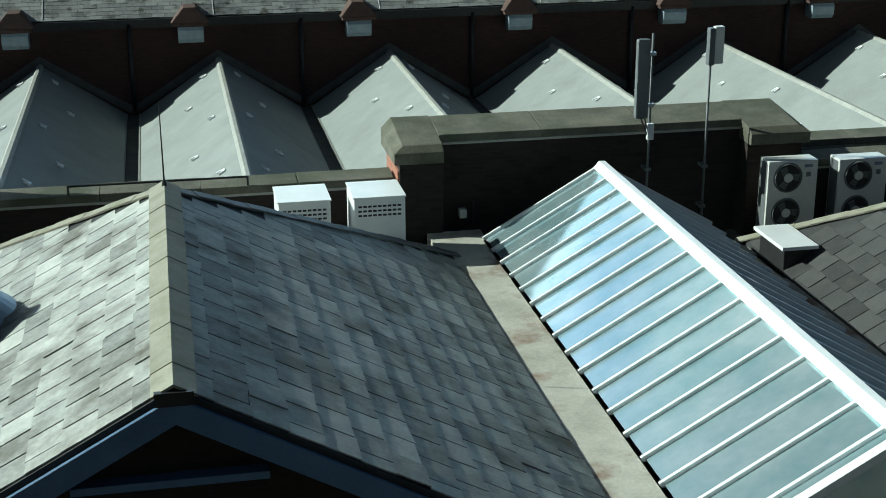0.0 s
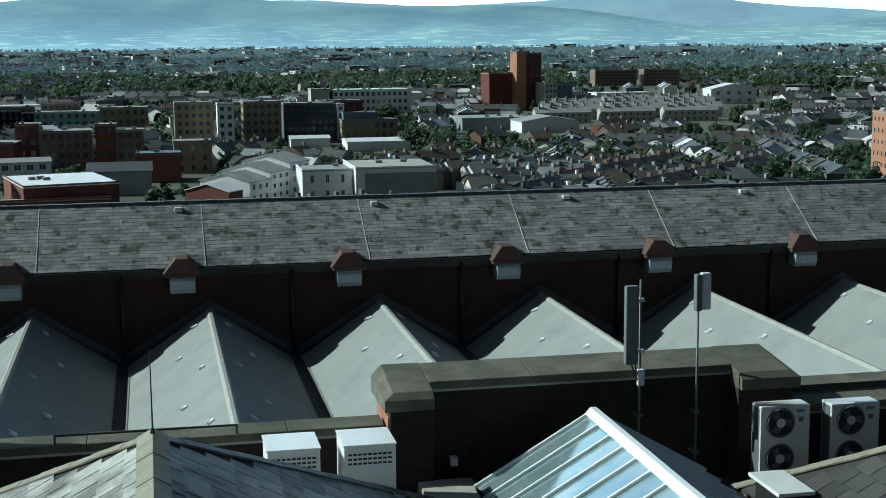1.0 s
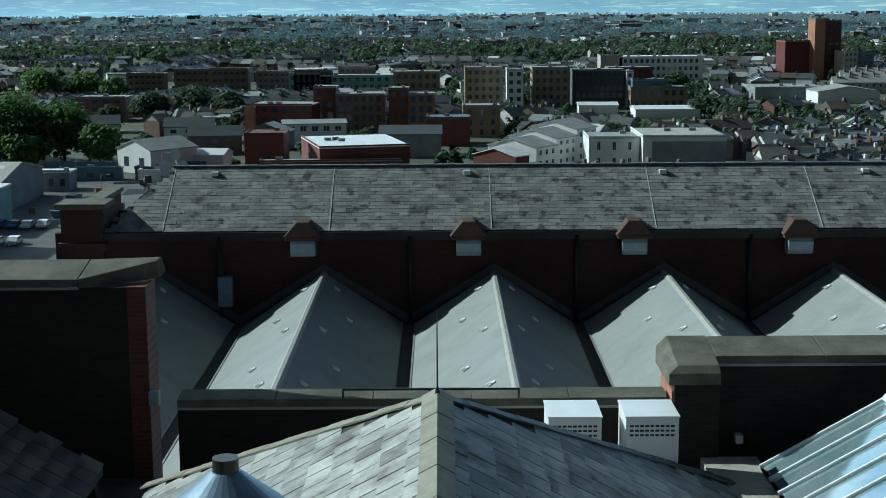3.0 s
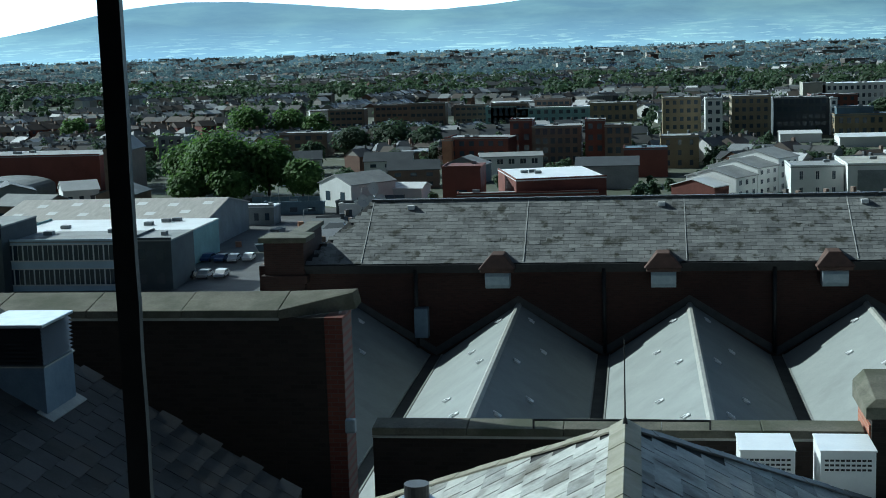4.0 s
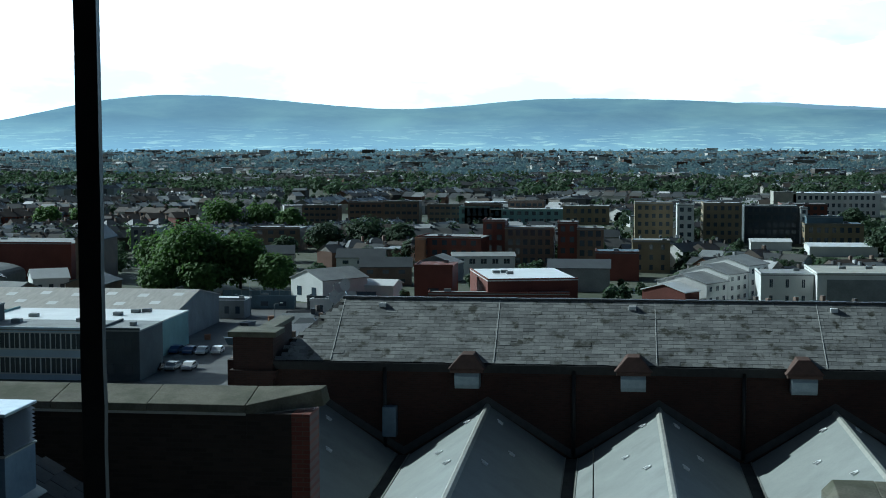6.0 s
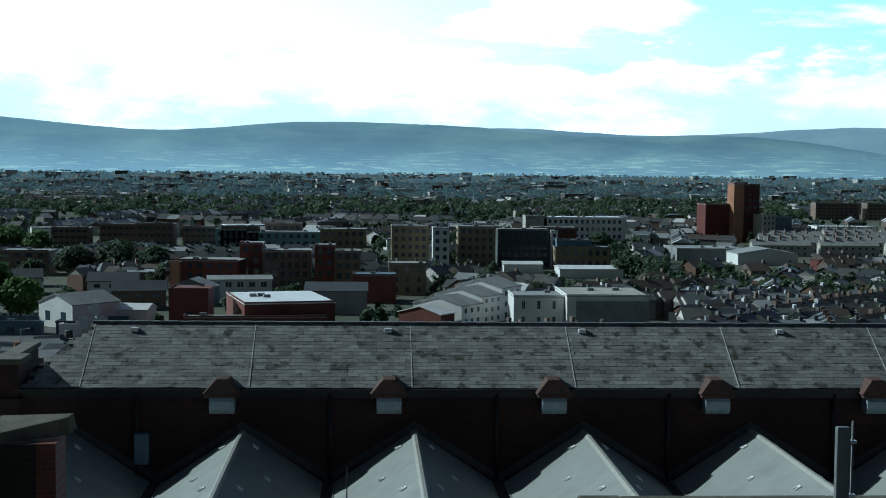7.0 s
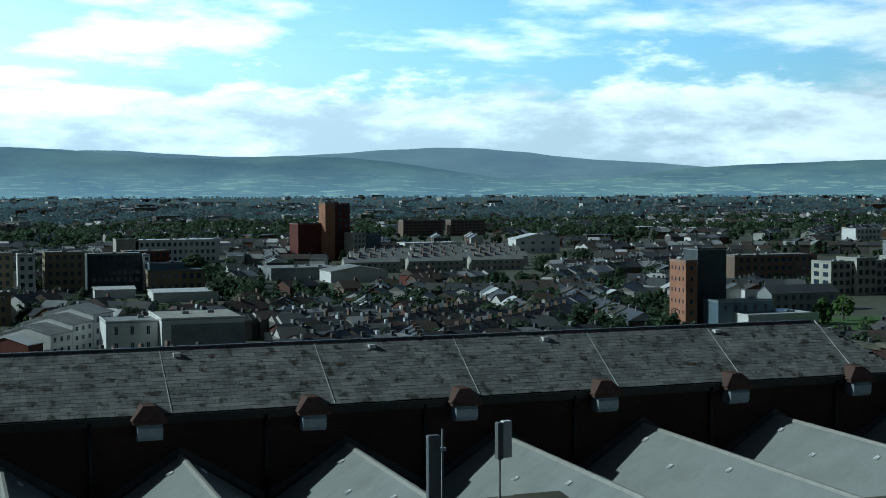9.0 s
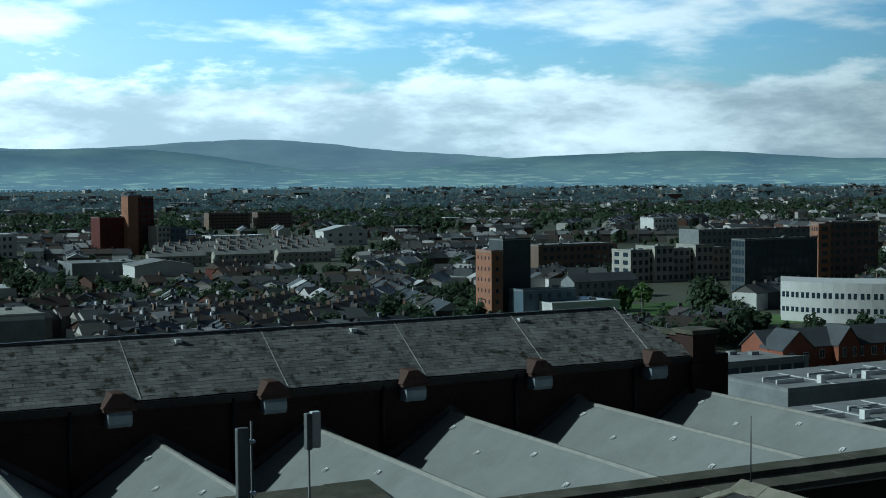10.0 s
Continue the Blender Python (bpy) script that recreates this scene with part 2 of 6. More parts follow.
# ---- mesh helpers ----
class Geo:
    """Collects boxes, prisms and sheets for one mesh."""

    def __init__(self):
        self.v, self.f = [], []

    def add(self, verts, faces):
        k = len(self.v)
        self.v.extend(tuple(p) for p in verts)
        self.f.extend(tuple(k + i for i in q) for q in faces)
        return self

    def box(self, x0, x1, y0, y1, z0, z1, m=None):
        p = [(x, y, z) for z in (z0, z1) for y in (y0, y1) for x in (x0, x1)]
        if m is not None:
            p = [m @ Vector(q) for q in p]
        return self.add(p, [(0, 2, 3, 1), (4, 5, 7, 6), (0, 1, 5, 4), (1, 3, 7, 5), (3, 2, 6, 7), (2, 0, 4, 6)])

    def loft(self, a, b, caps=True):
        """Joins two rings of points with the same count."""
        n = len(a)
        faces = [(i, (i + 1) % n, n + (i + 1) % n, n + i) for i in range(n)]
        if caps:
            faces += [tuple(range(n - 1, -1, -1)), tuple(range(n, 2 * n))]
        return self.add(list(a) + list(b), faces)

    def tube(self, a, b, r, r2=None, n=8):
        a, b = Vector(a), Vector(b)
        q = (b - a).to_track_quat("Z", "Y").to_matrix()
        r2 = r if r2 is None else r2
        ring = [(math.cos(2 * math.pi * k / n), math.sin(2 * math.pi * k / n)) for k in range(n)]
        return self.loft([a + q @ Vector((c * r, s * r, 0)) for c, s in ring], [b + q @ Vector((c * r2, s * r2, 0)) for c, s in ring])

    def mesh(self, name, mat, bevel=0.0, smooth=False):
        me = bpy.data.meshes.new(name)
        me.from_pydata(self.v, [], self.f)
        if bevel:
            bm = bmesh.new()
            bm.from_mesh(me)
            bmesh.ops.recalc_face_normals(bm, faces=bm.faces)
            bmesh.ops.bevel(bm, geom=list(bm.edges), offset=bevel, segments=2, affect="EDGES", profile=0.6)
            bm.to_mesh(me)
            bm.free()
        if smooth:
            me.polygons.foreach_set("use_smooth", [True] * len(me.polygons))
        me.materials.append(mat)
        me.update()
        return me


def part(name, g, mat, parent=None, label="", bevel=0.0, smooth=False):
    ob = new(name, g.mesh(name, mat, bevel, smooth))
    if parent is not None:
        ob.parent = parent
        ob.matrix_parent_inverse = Matrix.Translation(-parent.location)
    return tagged(ob, label)


def thing(name, at, label, category, group="", kind=""):
    ob = new(name)
    ob.location = at
    ob.empty_display_size = 0.2
    return tagged(ob, label, category, group, kind)


def place(name, me, parent, m):
    """A piece on shared mesh data, at the world pose m under its parent."""
    ob = new(name, me)
    ob.parent = parent
    ob.matrix_basis = Matrix.Translation(-parent.location) @ m
    return ob


rng = random.Random(7)


def slate_field(parent, origin, along, up, length, rise, wide, step, mat, inside, picked, thick=0.008, name="slate", gap=0.011):
    """Slates in broken bond on a slope: origin at the eave, along it, and up the slope. inside(a, b) tells where the roof is;
    picked(a, b) tells which slates are pieces of their own."""
    along, up = Vector(along).normalized(), Vector(up).normalized()
    normal = along.cross(up)
    if normal.z < 0:
        normal.negate()
    base = Matrix((along, up, normal)).transposed().to_4x4()
    units = []
    for k in range(4):
        g = Geo()
        w, h = wide * 0.5 - gap, step * 1.04
        j = [rng.uniform(-0.012, 0.012) * wide / 0.3 for _ in range(4)]
        g.add([(-w, j[0], 0.008), (w, j[1], 0.008), (w, h, 0.001), (-w, h, 0.001), (-w, j[0], 0.008 + thick), (w, j[1], 0.008 + thick), (w, h, 0.001 + thick), (-w, h, 0.001 + thick)],
              [(4, 5, 6, 7), (0, 1, 5, 4), (1, 2, 6, 5), (3, 0, 4, 7)])
        units.append(g.mesh(name, mat))
    rest = Geo()
    rows = int(rise / step)
    count = 0
    for r in range(rows + 1):
        b = r * step
        k = -1
        while True:
            k += 1
            a = (k + 0.5 + 0.5 * (r % 2)) * wide - wide * 0.5
            if a > length + wide:
                break
            half = k == 0 and r % 2 == 0
            if half:
                a = wide * 0.25
            if not inside(a, b + step * 0.5):
                continue
            tilt = rng.gauss(0, 0.012)
            lift = 0.012 * rng.random() if rng.random() < 0.05 else rng.random() * 0.002
            m = Matrix.Translation(Vector(origin) + along * a + up * (b + rng.gauss(0, 0.006)) + normal * lift) @ base @ Matrix.Rotation(tilt, 4, "Z") @ Matrix.Rotation(rng.gauss(0, 0.003), 4, "X") @ Matrix.Diagonal((0.5 if half else 1.0, 1, 1, 1))
            me = units[rng.randrange(4)]
            if picked(a, b) and count < 300:
                count += 1
                place(name, me, parent, m)
            else:
                rest.add([m @ v.co for v in me.vertices], [tuple(p.vertices) for p in me.polygons])
    if rest.v:
        tagged(part("slates_rest", rest, mat, parent), kind="stuff")


# ---- the brick store with its long slate roof ----
EAVE_Y, EAVE_Z, RIDGE_Y, RIDGE_Z = 50.0, 31.85, 53.0, 33.81
X0, X1 = -12.4, 39.0
SEAMS = [-10.1, -4.13, 1.69, 7.6, 13.57, 19.3, 25.2, 30.88, 36.41]
BAYS = [-10.49 + 6.135 * k for k in range(-2, 9)]
RIDGE, VALLEY = 30.33, 28.43

store = thing("brick_warehouse", (13, 53, 0), "long red brick warehouse coloured dark for shade, with a patched slate roof", "building")
g = Geo()
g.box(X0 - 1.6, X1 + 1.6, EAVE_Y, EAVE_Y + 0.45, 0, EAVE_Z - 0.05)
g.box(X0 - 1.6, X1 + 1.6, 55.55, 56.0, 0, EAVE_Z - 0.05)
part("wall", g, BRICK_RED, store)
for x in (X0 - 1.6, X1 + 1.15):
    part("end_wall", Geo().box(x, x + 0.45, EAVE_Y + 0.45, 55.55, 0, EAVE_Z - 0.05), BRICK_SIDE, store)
# roof body with hipped ends
hx0, hx1 = X0 + 2.2, X1 - 2.5
for back in (False, True):
    y = 56.0 if back else EAVE_Y - 0.12
    g = Geo()
    top, bottom = [(hx0, RIDGE_Y, RIDGE_Z), (hx1, RIDGE_Y, RIDGE_Z)], [(X0, y, EAVE_Z), (X1, y, EAVE_Z)]
    a = [bottom[0], bottom[1], top[1], top[0]]
    g.loft(a, [(x, yy, z - 0.12) for x, yy, z in a])
    part("roof", g, UNDER, store)
for xe, xr in ((X0, hx0), (X1, hx1)):
    a = [(xe, EAVE_Y - 0.12, EAVE_Z), (xe, 56.0, EAVE_Z), (xr, RIDGE_Y, RIDGE_Z)]
    part("hip_end", Geo().loft(a, [(x, yy, z - 0.12) for x, yy, z in a]), SLATE_FAR, store)
slope = Vector((0, RIDGE_Y - EAVE_Y + 0.12, RIDGE_Z - EAVE_Z))
slate_field(store, (X0, EAVE_Y - 0.16, EAVE_Z + 0.0), (1, 0, 0), slope, X1 - X0, slope.length, 0.42, 0.2, SLATE_FAR,
            lambda a, b: a > 0.15 + b / slope.length * 2.2 and a < X1 - X0 - 0.15 - b / slope.length * 2.5 and b < slope.length - 0.1,
            lambda a, b: 11.0 < a < 17.0, thick=0.024, gap=0.004)
cap = Geo().box(-0.22, 0.22, -0.13, 0.13, -0.02, 0.075).mesh("ridge_tile", DARKLEAD)
for k in range(int((hx1 - hx0) / 0.45)):
    place("ridge_tile", cap, store, pose(hx0 + 0.225 + 0.45 * k, RIDGE_Y, RIDGE_Z + rng.uniform(-0.006, 0.006)))
for xs in SEAMS:
    g = Geo()
    q = 0.013
    g.loft([(xs - q, EAVE_Y - 0.14, EAVE_Z + 0.01), (xs + q, EAVE_Y - 0.14, EAVE_Z + 0.01), (xs + q, EAVE_Y - 0.14, EAVE_Z + 0.07), (xs - q, EAVE_Y - 0.14, EAVE_Z + 0.07)],
           [(xs - q, RIDGE_Y, RIDGE_Z + 0.01), (xs + q, RIDGE_Y, RIDGE_Z + 0.01), (xs + q, RIDGE_Y, RIDGE_Z + 0.07), (xs - q, RIDGE_Y, RIDGE_Z + 0.07)])
    part("lead_seam", g, OFFWHITE, store, "pale lead seam")
g = Geo()
g.box(X0 - 0.1, X1 + 0.1, EAVE_Y - 0.3, EAVE_Y - 0.15, EAVE_Z - 0.16, EAVE_Z - 0.02)
g.box(X0 - 0.2, X1 + 0.2, EAVE_Y - 0.14, EAVE_Y, EAVE_Z - 0.34, EAVE_Z - 0.06)
part("gutter", g, BLACK, store, "black eaves gutter")
for x in [-8.1, -1.25, 4.75, 11.0, 17.1, 23.3, 29.4, 35.4]:
    g = Geo()
    g.tube((x, EAVE_Y - 0.1, EAVE_Z - 0.2), (x, EAVE_Y - 0.1, VALLEY + 0.1), 0.075)
    part("downpipe", g, BLACK, store, "black downpipe", smooth=True)
for x, up in [(-8.6, 0.85), (0.85, 0.85), (8.2, 0.9), (15.8, 0.88), (23.2, 0.85), (31.2, 0.85)]:
    y, z = EAVE_Y + 2.55, EAVE_Z + slope.z * 0.86
    g = Geo()
    g.box(x - 0.13, x + 0.13, y - 0.14, y + 0.12, z, z + 0.15)
    part("roof_vent", g, WHITE, store, "small white roof vent", bevel=0.01)
# corner piers with stone caps
for x in (X0 - 1.3, X1 - 0.65):
    pier = Geo()
    wide, tall = (1.5, 32.72) if x < 0 else (1.25, 32.8)
    pier.box(x, x + wide, EAVE_Y - 0.35, EAVE_Y + 0.9, 29.2, tall)
    pier.box(x - 0.12, x + wide + 0.12, EAVE_Y - 0.47, EAVE_Y + 1.0, 31.2, 31.5)
    part("corner_pier", pier, BRICK_RED, store, bevel=0.02)
    g = Geo()
    g.box(x - 0.15, x + wide + 0.15, EAVE_Y - 0.5, EAVE_Y + 1.05, tall, tall + 0.2)
    part("pier_cap", g, STONE, store, bevel=0.03)
    g = Geo()
    g.box(x + 0.3, x + 0.75, EAVE_Y + 0.9, 56.0, 30.0, tall - 0.2)
    part("gable_parapet", g, BRICK_RED, store)
    g = Geo()
    g.box(x + 0.2, x + 0.85, EAVE_Y + 1.05, 56.1, tall - 0.2, tall - 0.03)
    part("gable_coping", g, STONE, store, bevel=0.02)


def wall_vent(x):
    """A tiled hood on the wall head over a metal duct end."""
    v = thing("wall_vent", (x, EAVE_Y, 31.0), "tiled brick hood over a pale metal duct box on the wall", "vent", "vents along the warehouse wall")
    g = Geo()
    g.loft([(x - 0.68, 49.25, 31.72), (x + 0.68, 49.25, 31.72), (x + 0.68, 50.6, 31.72), (x - 0.68, 50.6, 31.72)],
           [(x - 0.22, 49.55, 32.22), (x + 0.22, 49.55, 32.22), (x + 0.22, 50.6, 32.22), (x - 0.22, 50.6, 32.22)])
    g.box(x - 0.6, x + 0.6, 49.3, 50.0, 31.58, 31.72)
    part("hood", g, TERRA, v, "rust-red tiled hood", bevel=0.03)
    g = Geo()
    pts = [(49.38, 31.58), (49.32, 31.45), (49.34, 31.15), (49.45, 31.0), (50.0, 31.0), (50.0, 31.58)]
    g.loft([(x - 0.44, y, z) for y, z in pts], [(x + 0.44, y, z) for y, z in pts])
    part("duct", g, DUCT, v, "pale galvanised duct box", bevel=0.015)
    return v


vent0 = wall_vent(-5.05)
for k in range(1, 8):
    copy_thing(vent0, pose(-5.05 + 5.91 * k, EAVE_Y, 31.0))
# hopper on the wall
g = Geo()
g.box(-8.15, -7.65, 49.55, 49.99, 29.15, 30.25)
hopper = thing("rainwater_hopper", (-7.9, 49.8, 29.2), "blue-grey metal hopper box on the brick wall", "hopper")
part("box", g, BLUEMETAL, hopper, bevel=0.03)


# ---- grey membrane roofs between store and parapet ----
def bay_roof(x):
    r = thing("membrane_roof", (x, 36, VALLEY), "pale grey membrane pitched roof bay running to the brick wall", "roof", "roof bays")
    ya, yb, half = 22.9, 49.98, 2.84
    for side in (-1, 1):
        g = Geo()
        a = [(x, ya, RIDGE), (x + side * half, ya, VALLEY), (x + side * half, ya, VALLEY - 0.12), (x, ya, RIDGE - 0.12)]
        n = 12
        for k in range(n):
            y0, y1 = ya + (yb - ya) * k / n, ya + (yb - ya) * (k + 1) / n
            g.loft([(p[0], y0, p[2]) for p in a], [(p[0], y1, p[2]) for p in a], caps=False)
        part("roof_slope", g, MEMBRANE, r)
        for k in range(6):
            y = 48.6 - 3.1 * k
            for f in (0.16, 0.42) if k % 2 else (0.2, 0.5):
                cx, cz = x + side * half * f, RIDGE + (VALLEY - RIDGE) * f
                if (k + (f > 0.3)) % 2:
                    continue
                m = Matrix.Translation((cx, y, cz)) @ Matrix.Rotation(side * 0.52, 4, "Y")
                c = Geo().box(-0.1, 0.1, -0.1, 0.1, -0.02, 0.05, m).box(-0.16, 0.0, -0.03, 0.03, 0.05, 0.08, m)
                part("roof_fixing", c, WHITE, r, "small white roof fixing")
    g = Geo()
    g.loft([(x - 0.13, ya, RIDGE - 0.05), (x + 0.13, ya, RIDGE - 0.05), (x + 0.05, ya, RIDGE + 0.05), (x - 0.05, ya, RIDGE + 0.05)],
           [(x - 0.13, yb, RIDGE - 0.05), (x + 0.13, yb, RIDGE - 0.05), (x + 0.05, yb, RIDGE + 0.05), (x - 0.05, yb, RIDGE + 0.05)])
    part("ridge_roll", g, FLASH, r, "pale ridge roll")
    g = Geo()
    g.box(x + half - 0.02, x + half + 0.47, ya, yb, VALLEY - 0.1, VALLEY - 0.02)
    part("valley_gutter", g, DECK, r)
    g = Geo()
    for e in (half - 0.05, half + 0.4):
        g.box(x + e, x + e + 0.05, ya, yb, VALLEY - 0.03, VALLEY + 0.03)
    part("valley_edge", g, FLASH, r, "pale valley edging")
    # flashing stepped up the wall
    g = Geo()
    for side in (-1, 1):
        a = [(x, 49.93, RIDGE), (x + side * 3.06, 49.93, VALLEY), (x + side * 3.06, 49.93, VALLEY + 0.3), (x, 49.93, RIDGE + 0.3)]
        g.loft(a, [(p[0], 49.985, p[2]) for p in a])
    part("wall_flashing", g, DARKLEAD, r)
    return r


bay = bay_roof(BAYS[0])
for x in BAYS[1:]:
    copy_thing(bay, pose(x, 36, VALLEY))


# ---- front parapets ----
def coping(parent, x0, x1, yf, yb, zf, zb, thick=0.12, unit=1.6):
    """Sloping coping stones side by side."""
    n = max(1, round((x1 - x0) / unit))
    for k in range(n):
        a, b = x0 + (x1 - x0) * k / n + 0.004, x0 + (x1 - x0) * (k + 1) / n - 0.004
        dz = rng.uniform(-0.006, 0.006)
        ring = [(yf, zf - thick), (yb, zb - thick), (yb, zb), (yf + 0.02, zf)]
        g = Geo().loft([(a, y, z + dz) for y, z in ring], [(b, y, z + dz) for y, z in ring])
        part("coping_stone", g, STONE, parent, bevel=0.014)


def parapet(name, x0, x1, yf, yb, zf, zb, base, label):
    w = thing(name, ((x0 + x1) / 2, yf, base), label, "wall", kind="structure")
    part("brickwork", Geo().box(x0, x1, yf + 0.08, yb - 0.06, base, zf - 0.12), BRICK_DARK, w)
    coping(w, x0, x1, yf, yb, zf, zb)
    part("flashing", Geo().box(x0, x1, yf + 0.02, yf + 0.06, zf - 0.165, zf - 0.125), FLASH, w, "pale metal flashing strip")
    return w


DECK_Z, WALK_Z = 32.5, 32.5
low_left = parapet("wall_parapet_low", -4.25, 3.4, 21.3, 21.8, 33.86, 33.9, 27.5, "low brick parapet coloured dark for shade, with worn stone coping")
mid = parapet("wall_parapet_middle", 4.17, 9.35, 21.5, 22.4, 34.46, 34.57, 27.5, "tall brick parapet coloured dark for shade, with mossy stone coping")
for a, b, side in ((3.47, 4.17, 1), (9.35, 10.3, -1)):
    part("end_pier", Geo().box(a, b, 21.15, 22.35, 27.5, 34.12), BRICK_DARK if side < 0 else BRICK_DARK, mid, bevel=0.01)
    g = Geo()
    lo, hi = (a - 0.1, b) if side > 0 else (a, b + 0.1)
    tl, tr = (lo + 0.16, hi) if side > 0 else (lo, hi - 0.16)
    g.loft([(lo, 21.06, 34.12), (hi, 21.06, 34.12), (hi, 22.45, 34.12), (lo, 22.45, 34.12)],
           [(lo, 21.06, 34.3), (hi, 21.06, 34.3), (hi, 22.45, 34.4), (lo, 22.45, 34.4)])
    g.loft([(lo, 21.06, 34.3), (hi, 21.06, 34.3), (hi, 22.45, 34.4), (lo, 22.45, 34.4)],
           [(tl, 21.2, 34.4), (tr, 21.2, 34.4), (tr, 22.42, 34.58), (tl, 22.42, 34.58)])
    part("pier_cap", g, STONE, mid, bevel=0.012)
# thin face that colours the pier's left end as sunlit
part("end_face", Geo().box(3.44, 3.468, 21.2, 22.3, 27.5, 34.0), BRICK_SIDE, mid, "end face in a sunlit orange brick colour")
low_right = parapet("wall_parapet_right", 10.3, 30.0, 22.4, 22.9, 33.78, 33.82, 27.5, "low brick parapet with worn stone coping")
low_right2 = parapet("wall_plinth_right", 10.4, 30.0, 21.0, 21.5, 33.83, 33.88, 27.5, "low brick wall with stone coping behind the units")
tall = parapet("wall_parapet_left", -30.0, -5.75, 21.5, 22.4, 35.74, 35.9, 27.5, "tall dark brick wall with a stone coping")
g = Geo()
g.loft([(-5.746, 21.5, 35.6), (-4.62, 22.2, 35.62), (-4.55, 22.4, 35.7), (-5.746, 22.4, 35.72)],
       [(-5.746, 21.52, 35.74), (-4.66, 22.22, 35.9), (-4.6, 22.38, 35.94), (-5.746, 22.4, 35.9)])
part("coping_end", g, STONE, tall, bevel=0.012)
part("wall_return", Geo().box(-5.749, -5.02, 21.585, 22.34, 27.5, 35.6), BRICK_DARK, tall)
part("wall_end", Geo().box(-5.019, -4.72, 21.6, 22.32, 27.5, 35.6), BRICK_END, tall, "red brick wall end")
part("metal_kicker", Geo().box(-4.72, -4.55, 21.45, 21.6, 33.72, 33.95), DUCT, tall, bevel=0.03)
g = Geo()
g.box(-30, 30, 5.5, 21.6, DECK_Z - 0.3, DECK_Z)
deck = part("flat_roof_deck", g, DECK, None, "dark asphalt flat roof deck")
tagged(deck, category="roof deck", kind="structure")
part("block_body", Geo().box(-30, 30, 5.6, 21.55, 0, DECK_Z - 0.31), BRICK_DARK, deck)
strip = part("concrete_gutter", Geo().box(3.9, 4.79, 8.0, 21.2, DECK_Z, 32.93), CONCRETE, None, "stained pale concrete roof gutter", bevel=0.008)
tagged(strip, category="gutter", kind="structure")


# ---- slate roofs on the near block ----
def ridge_tiles(parent, a, b, half, drop, unit=0.45, mat=TILE, flare=0.0):
    """Angled capping tiles along a ridge or a hip, one by one."""
    a, b = Vector(a), Vector(b)
    way = (b - a).normalized()
    side = way.cross(Vector((0, 0, 1))).normalized()
    n = max(1, round((b - a).length / unit))
    for k in range(n):
        p, q = a + (b - a) * (k / n), a + (b - a) * ((k + 1) / n + 0.02)
        ring = []
        for s, d in ((-half, -drop), (0, 0), (half, -drop), (half, -drop - 0.025), (0, -0.03), (-half, -drop - 0.025)):
            ring.append(side * s + Vector((0, 0, d + 0.04)))
        lift = Vector((0, 0, 0.008 * (k % 2)))
        g = Geo().loft([p + r + lift for r in ring], [q + r + lift for r in ring])
        part("ridge_tile", g, mat, parent)


GX, GZ, GE = -0.17, 35.3, 32.95
GY0, GY1, GYH, HALF = 10.6, 16.45, 20.0, 4.24
near = thing("slate_gable_roof", (GX, 14, GE), "pitched slate roof with pale ridge tiles and blue bargeboards", "roof")
up_len = math.hypot(HALF, GZ - GE)
for side in (-1, 1):
    a = [(GX, GY0, GZ), (GX, GY1, GZ), (GX + side * HALF, GYH, GE), (GX + side * HALF, GY0, GE)]
    g = Geo().loft(a, [(p[0], p[1], p[2] - 0.1) for p in a])
    part("roof_board", g, UNDER, near)
    slate_field(near, (GX + side * HALF, GY0 + 0.02, GE), (0, 1, 0), (-side * HALF, 0, GZ - GE), GYH - GY0, up_len, 0.44, 0.345, SLATE,
                lambda p, b: 0.02 < p < (GYH - GY0) - (GYH - GY1) * b / up_len - 0.16 and b < up_len - 0.02,
                lambda p, b, s=side: p < 9.2 and (b > 3.1 if s < 0 else b > 2.2), thick=0.014, gap=0.014)
a = [(GX, GY1, GZ), (GX + HALF, GYH, GE), (GX - HALF, GYH, GE)]
part("hip_face", Geo().loft(a, [(p[0], p[1], p[2] - 0.1) for p in a]), SLATE, near)
ridge_tiles(near, (GX, GY0 - 0.05, GZ + 0.02), (GX, GY1 + 0.05, GZ + 0.02), 0.19, 0.105)
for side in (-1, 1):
    # pale capping on the left hip, dark capping on the right
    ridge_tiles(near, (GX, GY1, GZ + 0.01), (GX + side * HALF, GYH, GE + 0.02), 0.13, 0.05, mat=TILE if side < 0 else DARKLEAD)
    d = Vector((side * HALF, 0, GE - GZ))
    g = Geo()
    p = Vector((GX, GY0 - 0.06, GZ - 0.06))
    ring = [Vector((0, 0, 0)), Vector((0, 0.05, 0)), Vector((0, 0.05, -0.24)), Vector((0, 0, -0.24))]
    g.loft([p + r for r in ring], [p + d * 1.05 + r for r in ring])
    part("bargeboard", g, BARGE, near, "blue painted bargeboard", bevel=0.006)
g = Geo()
g.loft([(GX - HALF + 0.3, GY0 + 0.25, GE - 2.5), (GX + HALF - 0.3, GY0 + 0.25, GE - 2.5), (GX + HALF - 0.3, GY0 + 0.25, GE), (GX, GY0 + 0.25, GZ - 0.25), (GX - HALF + 0.3, GY0 + 0.25, GE)],
       [(GX - HALF + 0.3, GY0 + 0.5, GE - 2.5), (GX + HALF - 0.3, GY0 + 0.5, GE - 2.5), (GX + HALF - 0.3, GY0 + 0.5, GE), (GX, GY0 + 0.5, GZ - 0.25), (GX - HALF + 0.3, GY0 + 0.5, GE)])
part("gable_wall", g, BRICK_DARK, near)
